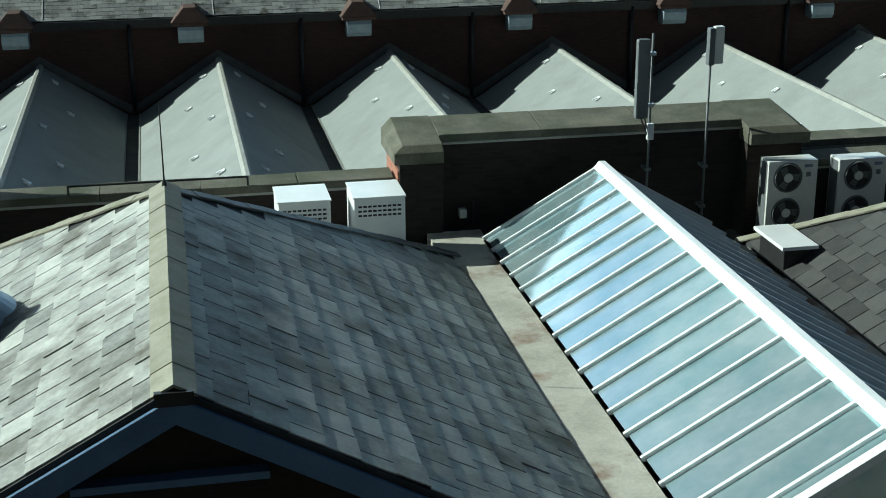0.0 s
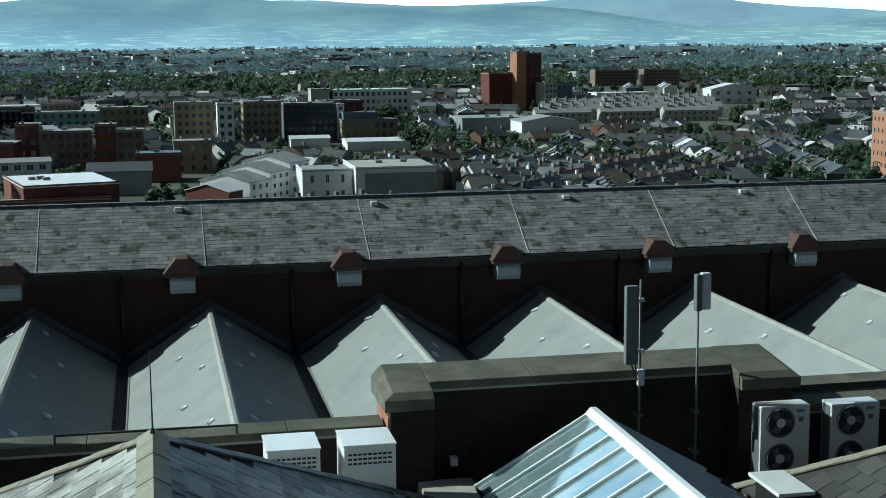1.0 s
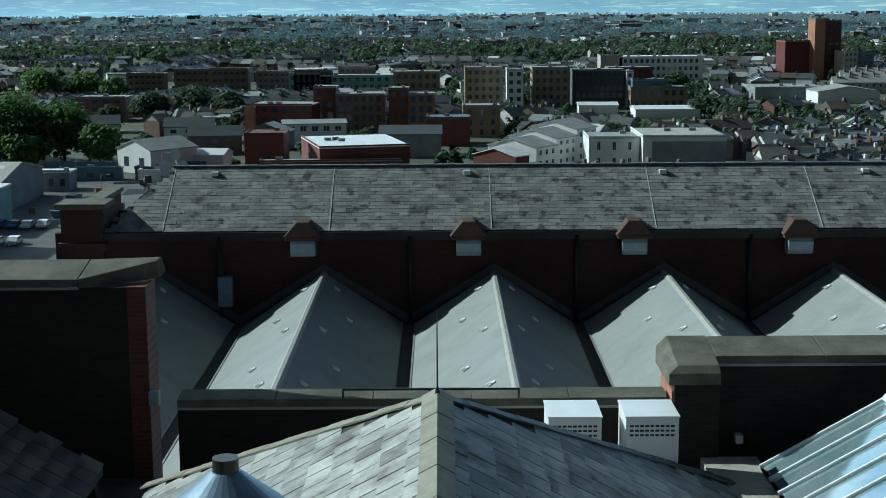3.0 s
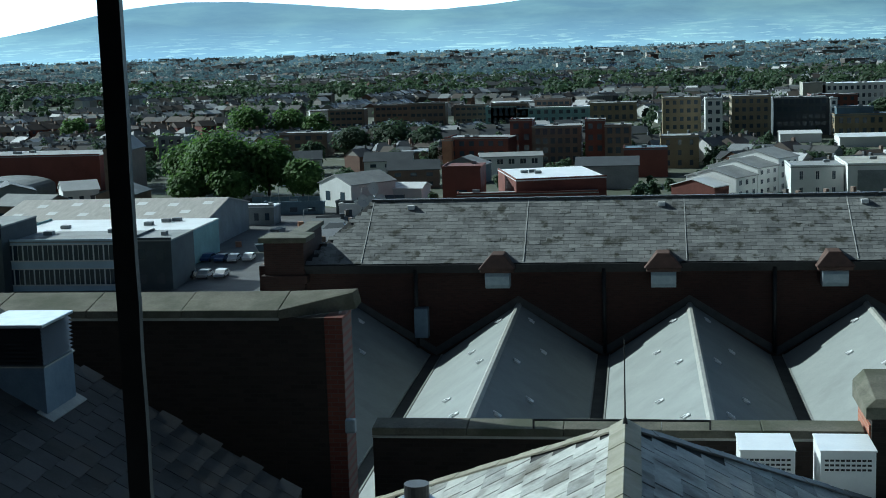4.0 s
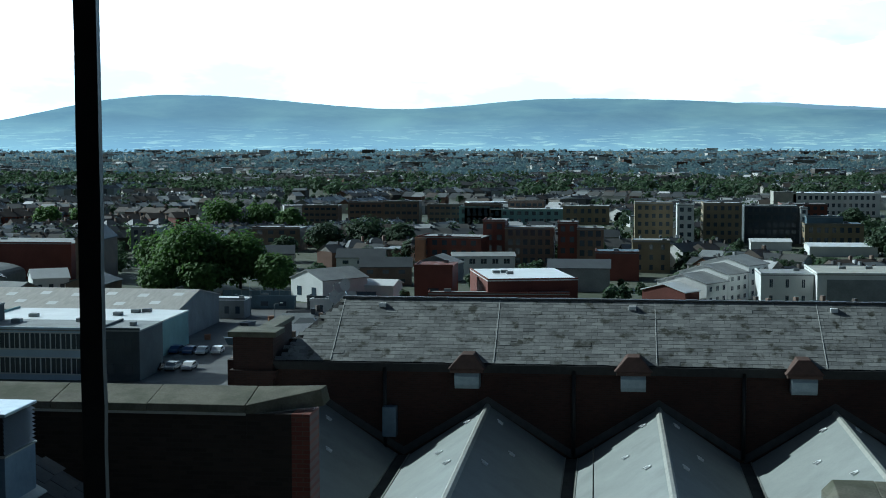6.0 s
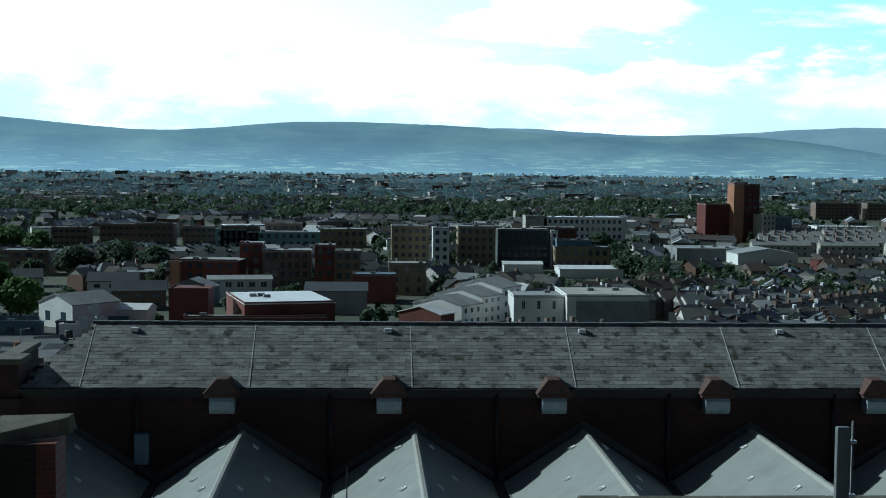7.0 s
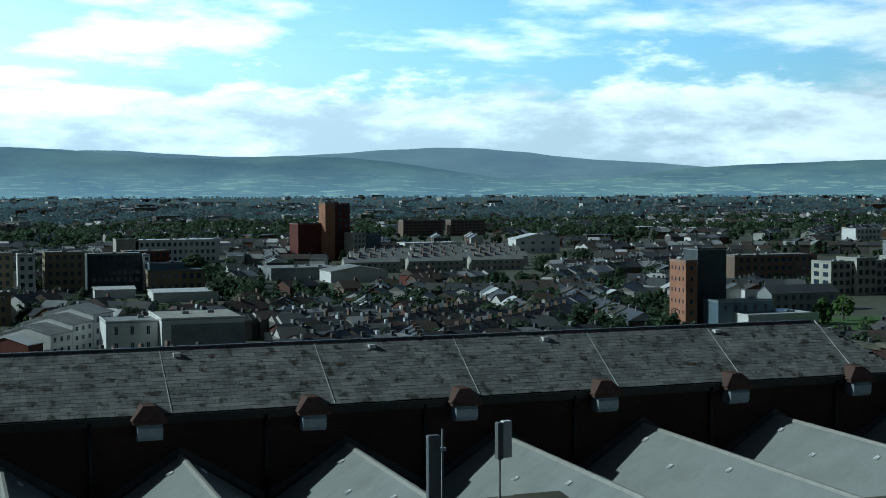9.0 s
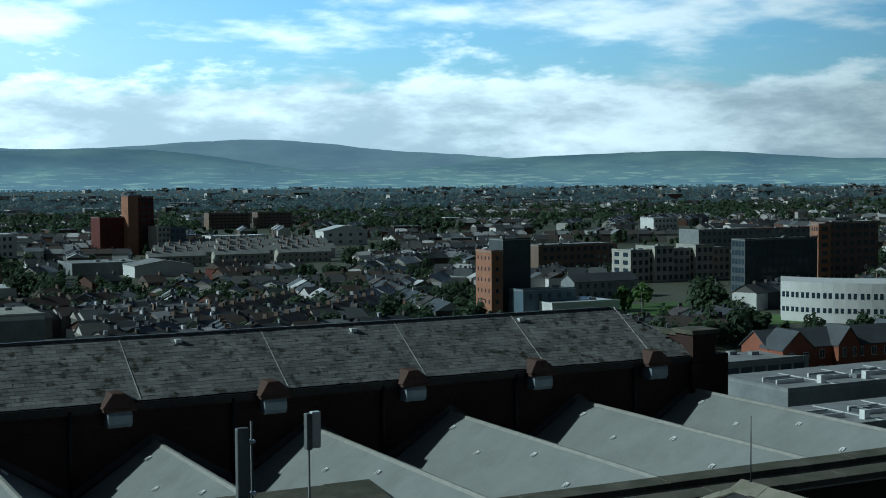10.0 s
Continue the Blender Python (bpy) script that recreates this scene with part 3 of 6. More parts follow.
part("gable_ledge", Geo().box(GX - 0.9, GX + 0.75, GY0 + 0.1, GY0 + 0.26, 34.35, 34.42), BARGE, near)
part("ridge_end_cap", Geo().box(GX - 0.16, GX + 0.16, GY0 - 0.09, GY0 - 0.03, GZ - 0.12, GZ), BLACK, near)
g = Geo().tube((GX, GY1 - 0.05, GZ), (GX, GY1 - 0.05, GZ + 1.08), 0.011, 0.006).tube((GX, GY1 - 0.05, GZ), (GX, GY1 - 0.05, GZ + 0.12), 0.04, 0.02)
rod = thing("lightning_rod", (GX, GY1, GZ), "thin dark lightning rod on the ridge end", "rod")
part("spike", g, BLACK, rod)
rod2 = copy_thing(rod, pose(13.6, 16.1, GZ))
tagged(rod2, "thin dark lightning rod on the twin roof's ridge end")

# right-hand slate roof, a twin of the near one
RX, RZ, RE, RH = 13.6, 35.35, 32.76, 4.62
right_roof = thing("slate_hip_roof", (RX, 14, RE), "grey slate hipped roof with pale hip tiles", "roof")
r_len = math.hypot(RH, RZ - RE)
for side in (-1, 1):
    a = [(RX, 8.0, RZ), (RX, 16.1, RZ), (RX + side * RH, 20.3, RE), (RX + side * RH, 8.0, RE)]
    part("roof_board", Geo().loft(a, [(p[0], p[1], p[2] - 0.1) for p in a]), UNDER if side < 0 else SLATE_DARK, right_roof)
slate_field(right_roof, (RX - RH, 8.0, RE), (0, 1, 0), (RH, 0, RZ - RE), 12.3, r_len, 0.44, 0.345, SLATE_DARK,
            lambda p, b: 0.02 < p < 12.1 - 4.2 * b / r_len and b < r_len - 0.02, lambda p, b: p > 6.0)
a = [(RX, 16.1, RZ), (RX + RH, 20.3, RE), (RX - RH, 20.3, RE)]
part("hip_face", Geo().loft(a, [(p[0], p[1], p[2] - 0.1) for p in a]), SLATE_DARK, right_roof)
ridge_tiles(right_roof, (RX, 16.1, RZ), (RX - RH, 20.3, RE + 0.02), 0.13, 0.05)
ridge_tiles(right_roof, (RX, 8.0, RZ), (RX, 16.1, RZ), 0.24, 0.13)
strip2 = part("concrete_kerb", Geo().box(8.52, 9.1, 8.0, 20.2, DECK_Z, 32.7), CONCRETE, None, "pale concrete gutter along the slate eave", bevel=0.02)
tagged(strip2, category="kerb", kind="structure")

# left-hand slate roof against the tall wall
LX, LZ = -9.7, 36.08
left_roof = thing("slate_lean_roof", (LX, 14, 33.2), "dark slate roof slope against the tall brick wall", "roof")
SPAN = 4.7
drop = 0.577
a = [(LX, 8.0, LZ), (LX, 19.55, LZ), (LX + SPAN, 19.55, LZ - SPAN * drop), (LX + SPAN, 8.0, LZ - SPAN * drop)]
part("roof_board", Geo().loft(a, [(p[0], p[1], p[2] - 0.1) for p in a]), UNDER, left_roof)
a = [(LX, 8.0, LZ), (LX - SPAN, 8.0, LZ - SPAN * drop), (LX - SPAN, 19.55, LZ - SPAN * drop), (LX, 19.55, LZ)]
part("far_slope", Geo().loft(a, [(p[0], p[1], p[2] - 0.1) for p in a]), SLATE_DARK, left_roof)
l_len = SPAN * math.hypot(1, drop)
slate_field(left_roof, (LX + SPAN, 8.0, LZ - SPAN * drop), (0, 1, 0), (-SPAN, 0, SPAN * drop), 11.5, l_len, 0.44, 0.345, SLATE_DARK,
            lambda p, b: 0.02 < p < 11.45 and b < l_len - 0.02, lambda p, b: p > 5.5 and b > 0.8)
a = [(LX - SPAN, 19.3, DECK_Z), (LX + SPAN, 19.3, DECK_Z), (LX + SPAN - 0.1, 19.3, LZ - SPAN * drop), (LX, 19.3, LZ - 0.1), (LX - SPAN + 0.1, 19.3, LZ - SPAN * drop)]
part("gable_wall", Geo().loft(a, [(p[0], 19.5, p[2]) for p in a]), BRICK_DARK, left_roof)
ridge_tiles(left_roof, (LX, 8.0, LZ + 0.03), (LX, 19.6, LZ + 0.03), 0.22, 0.12)

# ---- glazed roof light ----
SX, SZ, SE, SH = 6.64, 34.04, 32.96, 1.88
SY0, SY1, PITCH = 10.9, 20.64, 0.592
light = thing("ridge_skylight", (SX, 15, DECK_Z), "long ridged glass skylight with white glazing bars", "skylight")
for side in (-1, 1):
    k = 0
    y = SY1
    down = Vector((side * SH, 0, SE - SZ))
    normal = Vector((side * (SZ - SE), 0, SH)).normalized()
    while y > SY0 + 0.05:
        y2 = max(y - PITCH, SY0)
        top, low = Vector((SX, 0, SZ)), Vector((SX, 0, SZ)) + down
        a = [top + Vector((0, y2 + 0.02, 0)), top + Vector((0, y - 0.02, 0)), low + Vector((0, y - 0.02, 0)), low + Vector((0, y2 + 0.02, 0))]
        part("pane", Geo().loft(a, [p - normal * 0.012 for p in a]), GLASS, light)
        ring = [Vector((0, e, 0)) + normal * h for e, h in ((-0.022, -0.03), (0.022, -0.03), (0.022, 0.045), (-0.022, 0.045))]
        part("glazing_bar", Geo().loft([top + Vector((0, y, 0)) + r for r in ring], [low + down * 0.02 + Vector((0, y, 0)) + r for r in ring]), WHITE, light)
        y = y2
    ring = [Vector((0, e, 0)) + normal * h for e, h in ((-0.06, -0.03), (0.06, -0.03), (0.06, 0.06), (-0.06, 0.06))]
    part("verge_bar", Geo().loft([top + Vector((0, SY0, 0)) + r for r in ring], [low + Vector((0, SY0, 0)) + r for r in ring]), WHITE, light)
    xe = SX + side * SH
    part("upstand", Geo().box(min(xe - side * 0.12, xe + side * 0.05), max(xe - side * 0.12, xe + side * 0.05), SY0, SY1, DECK_Z, SE - 0.03), FLASH, light)
part("ridge_cap", Geo().loft([(SX - 0.14, SY0, SZ - 0.02), (SX + 0.14, SY0, SZ - 0.02), (SX + 0.05, SY0, SZ + 0.09), (SX - 0.05, SY0, SZ + 0.09)],
                             [(SX - 0.14, SY1, SZ - 0.02), (SX + 0.14, SY1, SZ - 0.02), (SX + 0.05, SY1, SZ + 0.09), (SX - 0.05, SY1, SZ + 0.09)]), WHITE, light, bevel=0.01)
for y in (SY0 + 0.02, SY1 - 0.02):
    a = [(SX - SH, y - 0.01, SE), (SX + SH, y - 0.01, SE), (SX, y - 0.01, SZ)]
    part("gable_pane", Geo().loft(a, [(p[0], p[1] + 0.015, p[2]) for p in a]), GLASS, light)
    part("gable_upstand", Geo().box(SX - SH, SX + SH, y - 0.08, y + 0.04, DECK_Z, SE - 0.02), FLASH, light)

# ---- ground ----
ground = part("ground", Geo().add([(-6000, -800, 0), (6000, -800, 0), (6000, 5200, 0), (-6000, 5200, 0)], [(0, 1, 2, 3)]),
              material("town_ground", (0.05, 0.065, 0.035), (0.13, 0.135, 0.1), 0.012, 0.3, 0.95, 0.0), None, "green and grey town ground reaching the hills")
tagged(ground, category="ground", kind="structure")


# ---- the town ----
def sheet(name, verts, faces, mat, parent=None, label=""):
    """One mesh from arrays of corners and of four-cornered faces."""
    me = bpy.data.meshes.new(name)
    verts, faces = np.asarray(verts, np.float32), np.asarray(faces, np.int32)
    me.vertices.add(len(verts))
    me.vertices.foreach_set("co", verts.ravel())
    me.loops.add(faces.size)
    me.loops.foreach_set("vertex_index", faces.ravel())
    me.polygons.add(len(faces))
    me.polygons.foreach_set("loop_start", np.arange(len(faces), dtype=np.int32) * 4)
    me.polygons.foreach_set("loop_total", np.full(len(faces), 4, np.int32))
    me.update(calc_edges=True)
    me.validate()
    me.polygons.foreach_set("use_smooth", [False] * len(me.polygons))
    me.materials.append(mat)
    ob = new(name, me)
    if parent is not None:
        ob.parent = parent
        ob.matrix_parent_inverse = Matrix.Translation(-parent.location)
    return tagged(ob, label)


def plain(name, colour, rough=0.85, spread=0.25):
    return material(name, [c * (1 - spread) for c in colour], [min(1, c * (1 + spread)) for c in colour], 0.25, 3.0, rough, 0.0)


P_RED = plain("town_red_brick", (0.15, 0.05, 0.038))
P_CLAD = plain("town_dark_red_cladding", (0.11, 0.028, 0.022))
P_ORANGE = plain("town_orange_brick", (0.36, 0.18, 0.11))
P_VRED = plain("town_orange_red_brick", (0.27, 0.1, 0.06))
P_CREAM = plain("town_cream_render", (0.42, 0.41, 0.36))
P_BEIGE = plain("town_beige_render", (0.26, 0.215, 0.135))
P_WHITE = plain("town_white_render", (0.72, 0.73, 0.72), spread=0.1)
P_GREY = plain("town_grey_cladding", (0.24, 0.26, 0.27))
P_DARK = plain("town_dark_cladding", (0.075, 0.09, 0.1))
P_BROWN = plain("town_brown_brick", (0.19, 0.14, 0.11))
P_BLUE = plain("town_blue_cladding", (0.11, 0.165, 0.21))
P_TEAL = plain("town_teal_cladding", (0.25, 0.4, 0.4))
P_ROOF = plain("town_flat_roof", (0.3, 0.31, 0.31))
P_ROOFW = plain("town_white_roof", (0.75, 0.76, 0.76), 0.5, 0.1)
P_SLATE = plain("town_slate", (0.085, 0.095, 0.105), 0.6)
P_CORR = material("corrugated_roof", (0.36, 0.34, 0.31), (0.55, 0.52, 0.48), 0.3, 2.0, 0.7, 0.0, stretched=(6, 1, 1))
P_GLASS = bpy.data.materials.new("town_window_glass")
P_GLASS.use_nodes = True
pg = P_GLASS.node_tree.nodes["Principled BSDF"]
pg.inputs["Base Color"].default_value = (0.035, 0.055, 0.08, 1)
pg.inputs["Roughness"].default_value = 0.12
P_TARMAC = plain("town_tarmac", (0.11, 0.11, 0.11))
P_GRASS = material("park_grass", (0.05, 0.11, 0.02), (0.12, 0.2, 0.05), 0.1, 2.0, 0.95, 0.0)
unit_window = Geo().box(-0.5, 0.5, -0.06, 0.02, 0, 1).mesh("window", P_GLASS)
unit_frame = Geo().box(-0.58, 0.58, -0.09, 0.01, 1.0, 1.07).box(-0.6, 0.6, -0.16, 0.01, -0.09, 0.0).box(-0.58, -0.5, -0.09, 0.01, 0.0, 1.0).box(0.5, 0.58, -0.09, 0.01, 0.0, 1.0).box(-0.03, 0.03, -0.08, 0.01, 0.0, 1.0).mesh("window_frame", P_WHITE)
TOWN = []


def block(name, label, x, y, w, d, h, wall, roof=P_ROOF, rot=0.0, rows=0, cols=0, side_cols=0, pitched=0.0, base=0.0, category="building", win=(0.5, 0.5), gable_side=False, right_cols=0, framed=False):
    """A building by the foot of its front's middle: walls, roof, and a window for each opening that shows."""
    b = thing(name, (x, y, base), label, category)
    m = pose(x, y, base, 0, 0, rot)

    def at(p):
        return m @ Vector(p)

    TOWN.append((math.degrees(math.atan2(x, y)), y + 2, math.degrees(0.5 * w / y), h, max(w, d)))
    part("shell", Geo().box(-w / 2, w / 2, 0, d, 0, h, m), wall, b)
    if pitched:
        e = 0.3
        half = (d if gable_side else w) / 2
        mid = d / 2 if gable_side else 0.0
        prof = [(-half - e, -e * pitched / half), (0.0, pitched), (half + e, -e * pitched / half), (half + e, 0.22 - e * pitched / half), (0.0, pitched + 0.22), (-half - e, 0.22 - e * pitched / half)]
        gable = [(-half, 0.0), (half, 0.0), (0.0, pitched)]

        def slice_at(shape, k):
            return [at((k, mid + u, h + z)) if gable_side else at((mid + u, k, h + z)) for u, z in shape]

        k0, k1 = (-w / 2, w / 2) if gable_side else (0.0, d)
        g = Geo().loft(slice_at(prof, k0 - e), slice_at(prof, k1 + e))
        part("gable", Geo().loft(slice_at(gable, k0), slice_at(gable, k1)), wall, b)
        part("roof", g, roof, b)
    else:
        part("roof", Geo().box(-w / 2 - 0.1, w / 2 + 0.1, -0.1, d + 0.1, h, h + 0.25, m), roof, b)
        for k in range(1 + int(w * d / 220)):
            px, py = rng.uniform(-w * 0.4, w * 0.3), rng.uniform(d * 0.2, d * 0.8)
            part("roof_plant", Geo().box(px, px + min(1.6, w * 0.12), py, py + min(1.3, d * 0.16), h + 0.25, h + 0.9, m), P_GREY, b)
        for xa, xb, ya, yb in ((-w / 2 - 0.1, w / 2 + 0.1, -0.1, 0.15), (-w / 2 - 0.1, -w / 2 + 0.15, 0.15, d - 0.15)):
            part("roof_edge", Geo().box(xa, xb, ya, yb, h + 0.25, h + 0.6, m), wall, b)
    for face, n in (("front", cols), ("side", side_cols), ("right", right_cols)):
        for r in range(rows):
            for c in range(n):
                width, step, fl = (w if face == "front" else d) * 0.92, 0, h / rows
                step = width / n
                off = -width / 2 + (c + 0.5) * step
                z = fl * r + fl * 0.28
                if face == "front":
                    q = m @ pose(off, 0, z)
                elif face == "side":
                    q = m @ pose(-w / 2, d / 2 + off, z, 0, 0, -90)
                else:
                    q = m @ pose(w / 2, d / 2 + off, z, 0, 0, 90)
                pane = place("window", unit_window, b, q @ Matrix.Diagonal((step * win[0], 1, fl * win[1], 1)))
                if framed:
                    rim = new("window_frame", unit_frame)
                    rim.parent = pane
    return b


# red tower group
block("tower_block", "tall dark red clad tower block", 195, 708, 12, 10, 29, P_CLAD, rot=20, rows=9, cols=3, side_cols=0)
# added slab: its orange paints the sun on the tower's left face
block("tower_slab", "orange slab added as the red tower's sunlit left face", 188.4, 704, 6, 6, 29.3, P_ORANGE, rot=20)
block("apartment_wing", "dark red clad wing below the tower", 179, 706, 15, 12, 19, P_CLAD, rot=8, rows=5, cols=0)
block("apartment_wing", "cream panelled wing beside the tower", 203, 700, 8, 8, 14, P_CREAM, rot=20, rows=5, cols=3)
block("apartment_wing", "blue-grey clad block beside the tower", 212, 706, 9, 8, 13, P_BLUE, rows=4, cols=3)
block("slab_flats", "long brown slab of balcony flats", 340, 1000, 32, 12, 11.5, P_BROWN, rows=5, cols=9, win=(0.7, 0.4))
block("slab_flats", "long brown slab of balcony flats", 376, 1000, 28, 12, 11.5, P_BROWN, rows=5, cols=8, win=(0.7, 0.4))
block("gabled_hall", "large white gabled hall", 318, 733, 27, 12, 8, P_WHITE, P_ROOFW, pitched=3, rows=2, cols=4, win=(0.3, 0.4))
block("retail_hall", "low white retail hall with a long canopy", 264, 759, 34, 18, 5.4, P_WHITE, P_ROOFW, rows=1, cols=9)
block("industrial_shed", "low grey flat-roofed shed", 141, 567, 29, 26, 4.6, P_GREY, P_ROOF)
block("industrial_shed", "low pale pitched-roof shed", 158, 545, 24, 18, 4.4, P_WHITE, P_ROOF, pitched=2)
# flats around the white stair tower
block("apartment_block", "white stair tower of an apartment block", 27, 513, 6, 10, 15, P_WHITE, rows=5, cols=2)
block("apartment_block", "beige apartment block with dark balconies", 41, 524, 14, 14, 15, P_BEIGE, rows=5, cols=5, side_cols=3)
block("apartment_block", "dark glazed apartment block with balconies", 60, 534, 20, 14, 13.6, P_DARK, rows=5, cols=8, win=(0.7, 0.6))
block("apartment_block", "white end bay of an apartment block", 71.3, 532, 2.6, 14, 13.2, P_WHITE, rows=5, cols=1)
block("apartment_block", "brown apartment block with flat roof", 16, 526, 14, 14, 15, P_BEIGE, rows=5, cols=5)
block("works_building", "cream box on a long works building", 86, 712, 11, 14, 12, P_CREAM)
block("works_building", "long white works building with a white roof", 111, 712, 42, 22, 11.3, P_WHITE, P_ROOFW, rows=3, cols=14)
block("works_building", "red brick works building", 86, 640, 20, 14, 9.4, P_RED, rows=3, cols=6)
block("school_building", "yellow rendered building with a blue roof storey", 81, 523, 21, 14, 7.6, P_BEIGE, P_BLUE, rows=2, cols=7, side_cols=3)
block("roof_storey", "blue-grey set-back roof storey", 78, 526, 13, 9, 2.4, P_BLUE, base=7.85)
block("market_shed", "low shed with a bright white roof", 56, 500, 14, 10, 3.0, P_WHITE, P_ROOFW, pitched=0.8, gable_side=True)
block("market_shed", "low shed with a bright white roof", 77, 477, 22, 14, 3.2, P_WHITE, P_ROOFW, pitched=0.8, gable_side=True)
for k in range(3):
    block("stepped_building", "white building with stepped pale pitched roofs", 17.0 + 5.6 * k, 338 + 7.6 * k, 14, 9.4, 5.2 + 1.5 * k, P_WHITE, P_ROOF, rot=-36, pitched=1.9, rows=2 + (k > 0), cols=0, right_cols=3, win=(0.35, 0.45), framed=True)
block("red_gable_block", "low red brick gable with a white verge", 12.5, 331, 12, 6, 3.8, P_RED, P_ROOFW, rot=-36, pitched=1.6)
block("flat_roofed_block", "white rendered block with flat roofs", 41, 332, 12, 14, 7.6, P_WHITE, rows=2, cols=3, win=(0.2, 0.5), framed=True)
block("flat_roofed_block", "white rendered block with a grey front", 57, 328, 19.5, 22, 8.2, P_WHITE, P_CREAM, rows=0)
white_block = [o for o in scene.objects if o.name.startswith("flat_roofed_block") and o.parent is None][-1]
part("front_cladding", Geo().box(49.4, 66.7, 327.8, 327.99, 0.5, 7.2), P_GREY, white_block, "grey front cladding")
# teal and red blocks
block("office_block", "teal glazed office block", -62, 640, 14, 14, 7.5, P_TEAL, rows=2, cols=5)
block("office_block", "low office block with a bright white roof", -38, 640, 33, 16, 6.6, P_TEAL, P_ROOFW, rows=2, cols=9)
block("office_block", "beige office block with a flat roof", -11, 640, 21, 16, 8, P_BEIGE, rows=2, cols=6)
block("brick_apartments", "red brick apartment block with lit gable", -49, 426, 20, 14, 9, P_RED, rot=-8, rows=3, cols=6)
# the red block's left end as its own piece, sunlight coloured in orange
block("brick_apartments", "end wall of the red apartments, coloured orange as sunlit", -58, 425, 3, 12, 8.6, P_ORANGE, rot=-8)
block("brick_apartments", "tall dark red brick apartment block", -36, 436, 7, 12, 13.6, P_RED, rows=4, cols=2)
block("brick_apartments", "red brick apartment block with balconies", -25, 434, 15, 14, 11.4, P_BROWN, rows=4, cols=6, win=(0.6, 0.6))
block("brick_apartments", "tall dark red brick apartment block", -13, 430, 6, 12, 13.4, P_RED, rows=4, cols=2)
block("brick_apartments", "red brick apartment block with balconies", -6, 427, 8, 12, 11.8, P_BROWN, rows=4, cols=3, win=(0.6, 0.6))
block("brick_apartments", "bright red brick block with a blue roof storey", 2, 391, 12, 12, 7.6, P_RED, P_BLUE)
block("yellow_block", "yellow rendered block with small windows", 12, 415, 11, 12, 9, P_BEIGE, rows=3, cols=3, win=(0.3, 0.5))
block("white_house_row", "white two-storey block with dark windows", -36, 400, 18, 10, 5.6, P_WHITE, P_ROOF, rot=8, rows=2, cols=5, pitched=0.8, gable_side=True, framed=True)
block("swimming_hall", "red brick hall with a large bright flat roof", -17.5, 320.5, 21, 28, 7.0, P_RED, P_ROOFW, rot=14)
block("hall_annex", "low red brick annex in front of the hall", -25, 316, 32, 5, 4.2, P_RED, P_ROOF, rot=4)
block("brick_block", "red brick block with a pale band", -41, 324, 9, 12, 9.6, P_RED, P_RED, rows=1, cols=1, win=(0.3, 0.2))
block("slate_hall", "grey hall with small roof vents", -8, 362, 16, 12, 6, P_GREY, P_SLATE, pitched=1.8, gable_side=True)
# the brown tower and the new quarter
block("brown_tower", "tall orange brick tower with small windows", 191.8, 337, 3.6, 9, 18.2, P_ORANGE, rows=6, cols=1, side_cols=4, win=(0.25, 0.35))
block("dark_tower", "dark grey clad stair tower", 200.5, 341, 9, 8, 21.2, P_DARK)
block("blue_block", "low blue-grey clad block", 204.5, 330, 17, 8, 7.6, P_BLUE, rows=2, cols=5, win=(0.3, 0.5))
block("white_pavilion", "low pavilion with a white flat roof", 212, 323, 22, 16, 4.2, P_WHITE, P_ROOFW)
for k in range(5):
    block("apartment_block", "cream rendered apartment block with balconies", 297 + 9.2 * k, 417 - 2 * (k % 2), 8.6, 12, 11.5 + (k % 2) * 1.2, P_CREAM, rows=4, cols=3, side_cols=2, win=(0.55, 0.55))
block("apartment_block", "long dark glazed apartment block", 315, 362, 31, 7, 17.4, P_DARK, rows=6, cols=11, side_cols=4, win=(0.7, 0.6))
block("apartment_block", "brown brick apartment block with a lit end", 369, 386, 26, 8, 21, P_BROWN, rows=7, cols=7, side_cols=3, win=(0.6, 0.55))
# lit end of the brown block: a bay whose orange stands for sunlight
block("apartment_block", "end bay of the brown apartments, coloured orange as sunlit", 355, 385, 6, 4, 20.6, P_ORANGE, rows=7, cols=1, side_cols=3)
block("slab_flats", "brown brick flats with flat roofs", 319, 492, 39, 14, 10, P_BROWN, rows=3, cols=11)
block("white_block", "far white flat-roofed block", 597, 808, 21, 16, 7.5, P_WHITE, rows=2, cols=6)
block("office_block", "grey roofed office block", 452, 560, 36, 16, 10.8, P_GREY, rows=3, cols=10)
block("office_block", "grey roofed office block with a red roof", 512, 583, 46, 16, 9.4, P_GREY, P_RED, rows=3, cols=10)
block("terrace", "row of grey rendered houses with slate roofs", 251, 371, 24, 8, 5.6, P_GREY, P_SLATE, pitched=2.2, gable_side=True, rows=2, cols=8, win=(0.4, 0.5))
for k, y in enumerate((598, 622, 648, 676, 706)):
    for e in range(3):
        w = 25.0
        x = 0.345 * y + 30 * (e - 0.9) + 4 * (k % 2)
        row = block("terrace_row", "terrace of small houses with pale grey roofs and chimneys", x, y, w, 7.5, 4.8, P_CREAM, P_ROOF, rot=-4, pitched=2.2, gable_side=True, rows=2, cols=8, win=(0.3, 0.4), category="terrace")
        for c in range(5):
            cx = x - w / 2 + 2 + c * 5.2
            part("chimney", Geo().box(cx, cx + 0.7, y + 3.2, y + 4.4, 6.5, 8.2), P_BROWN, row)
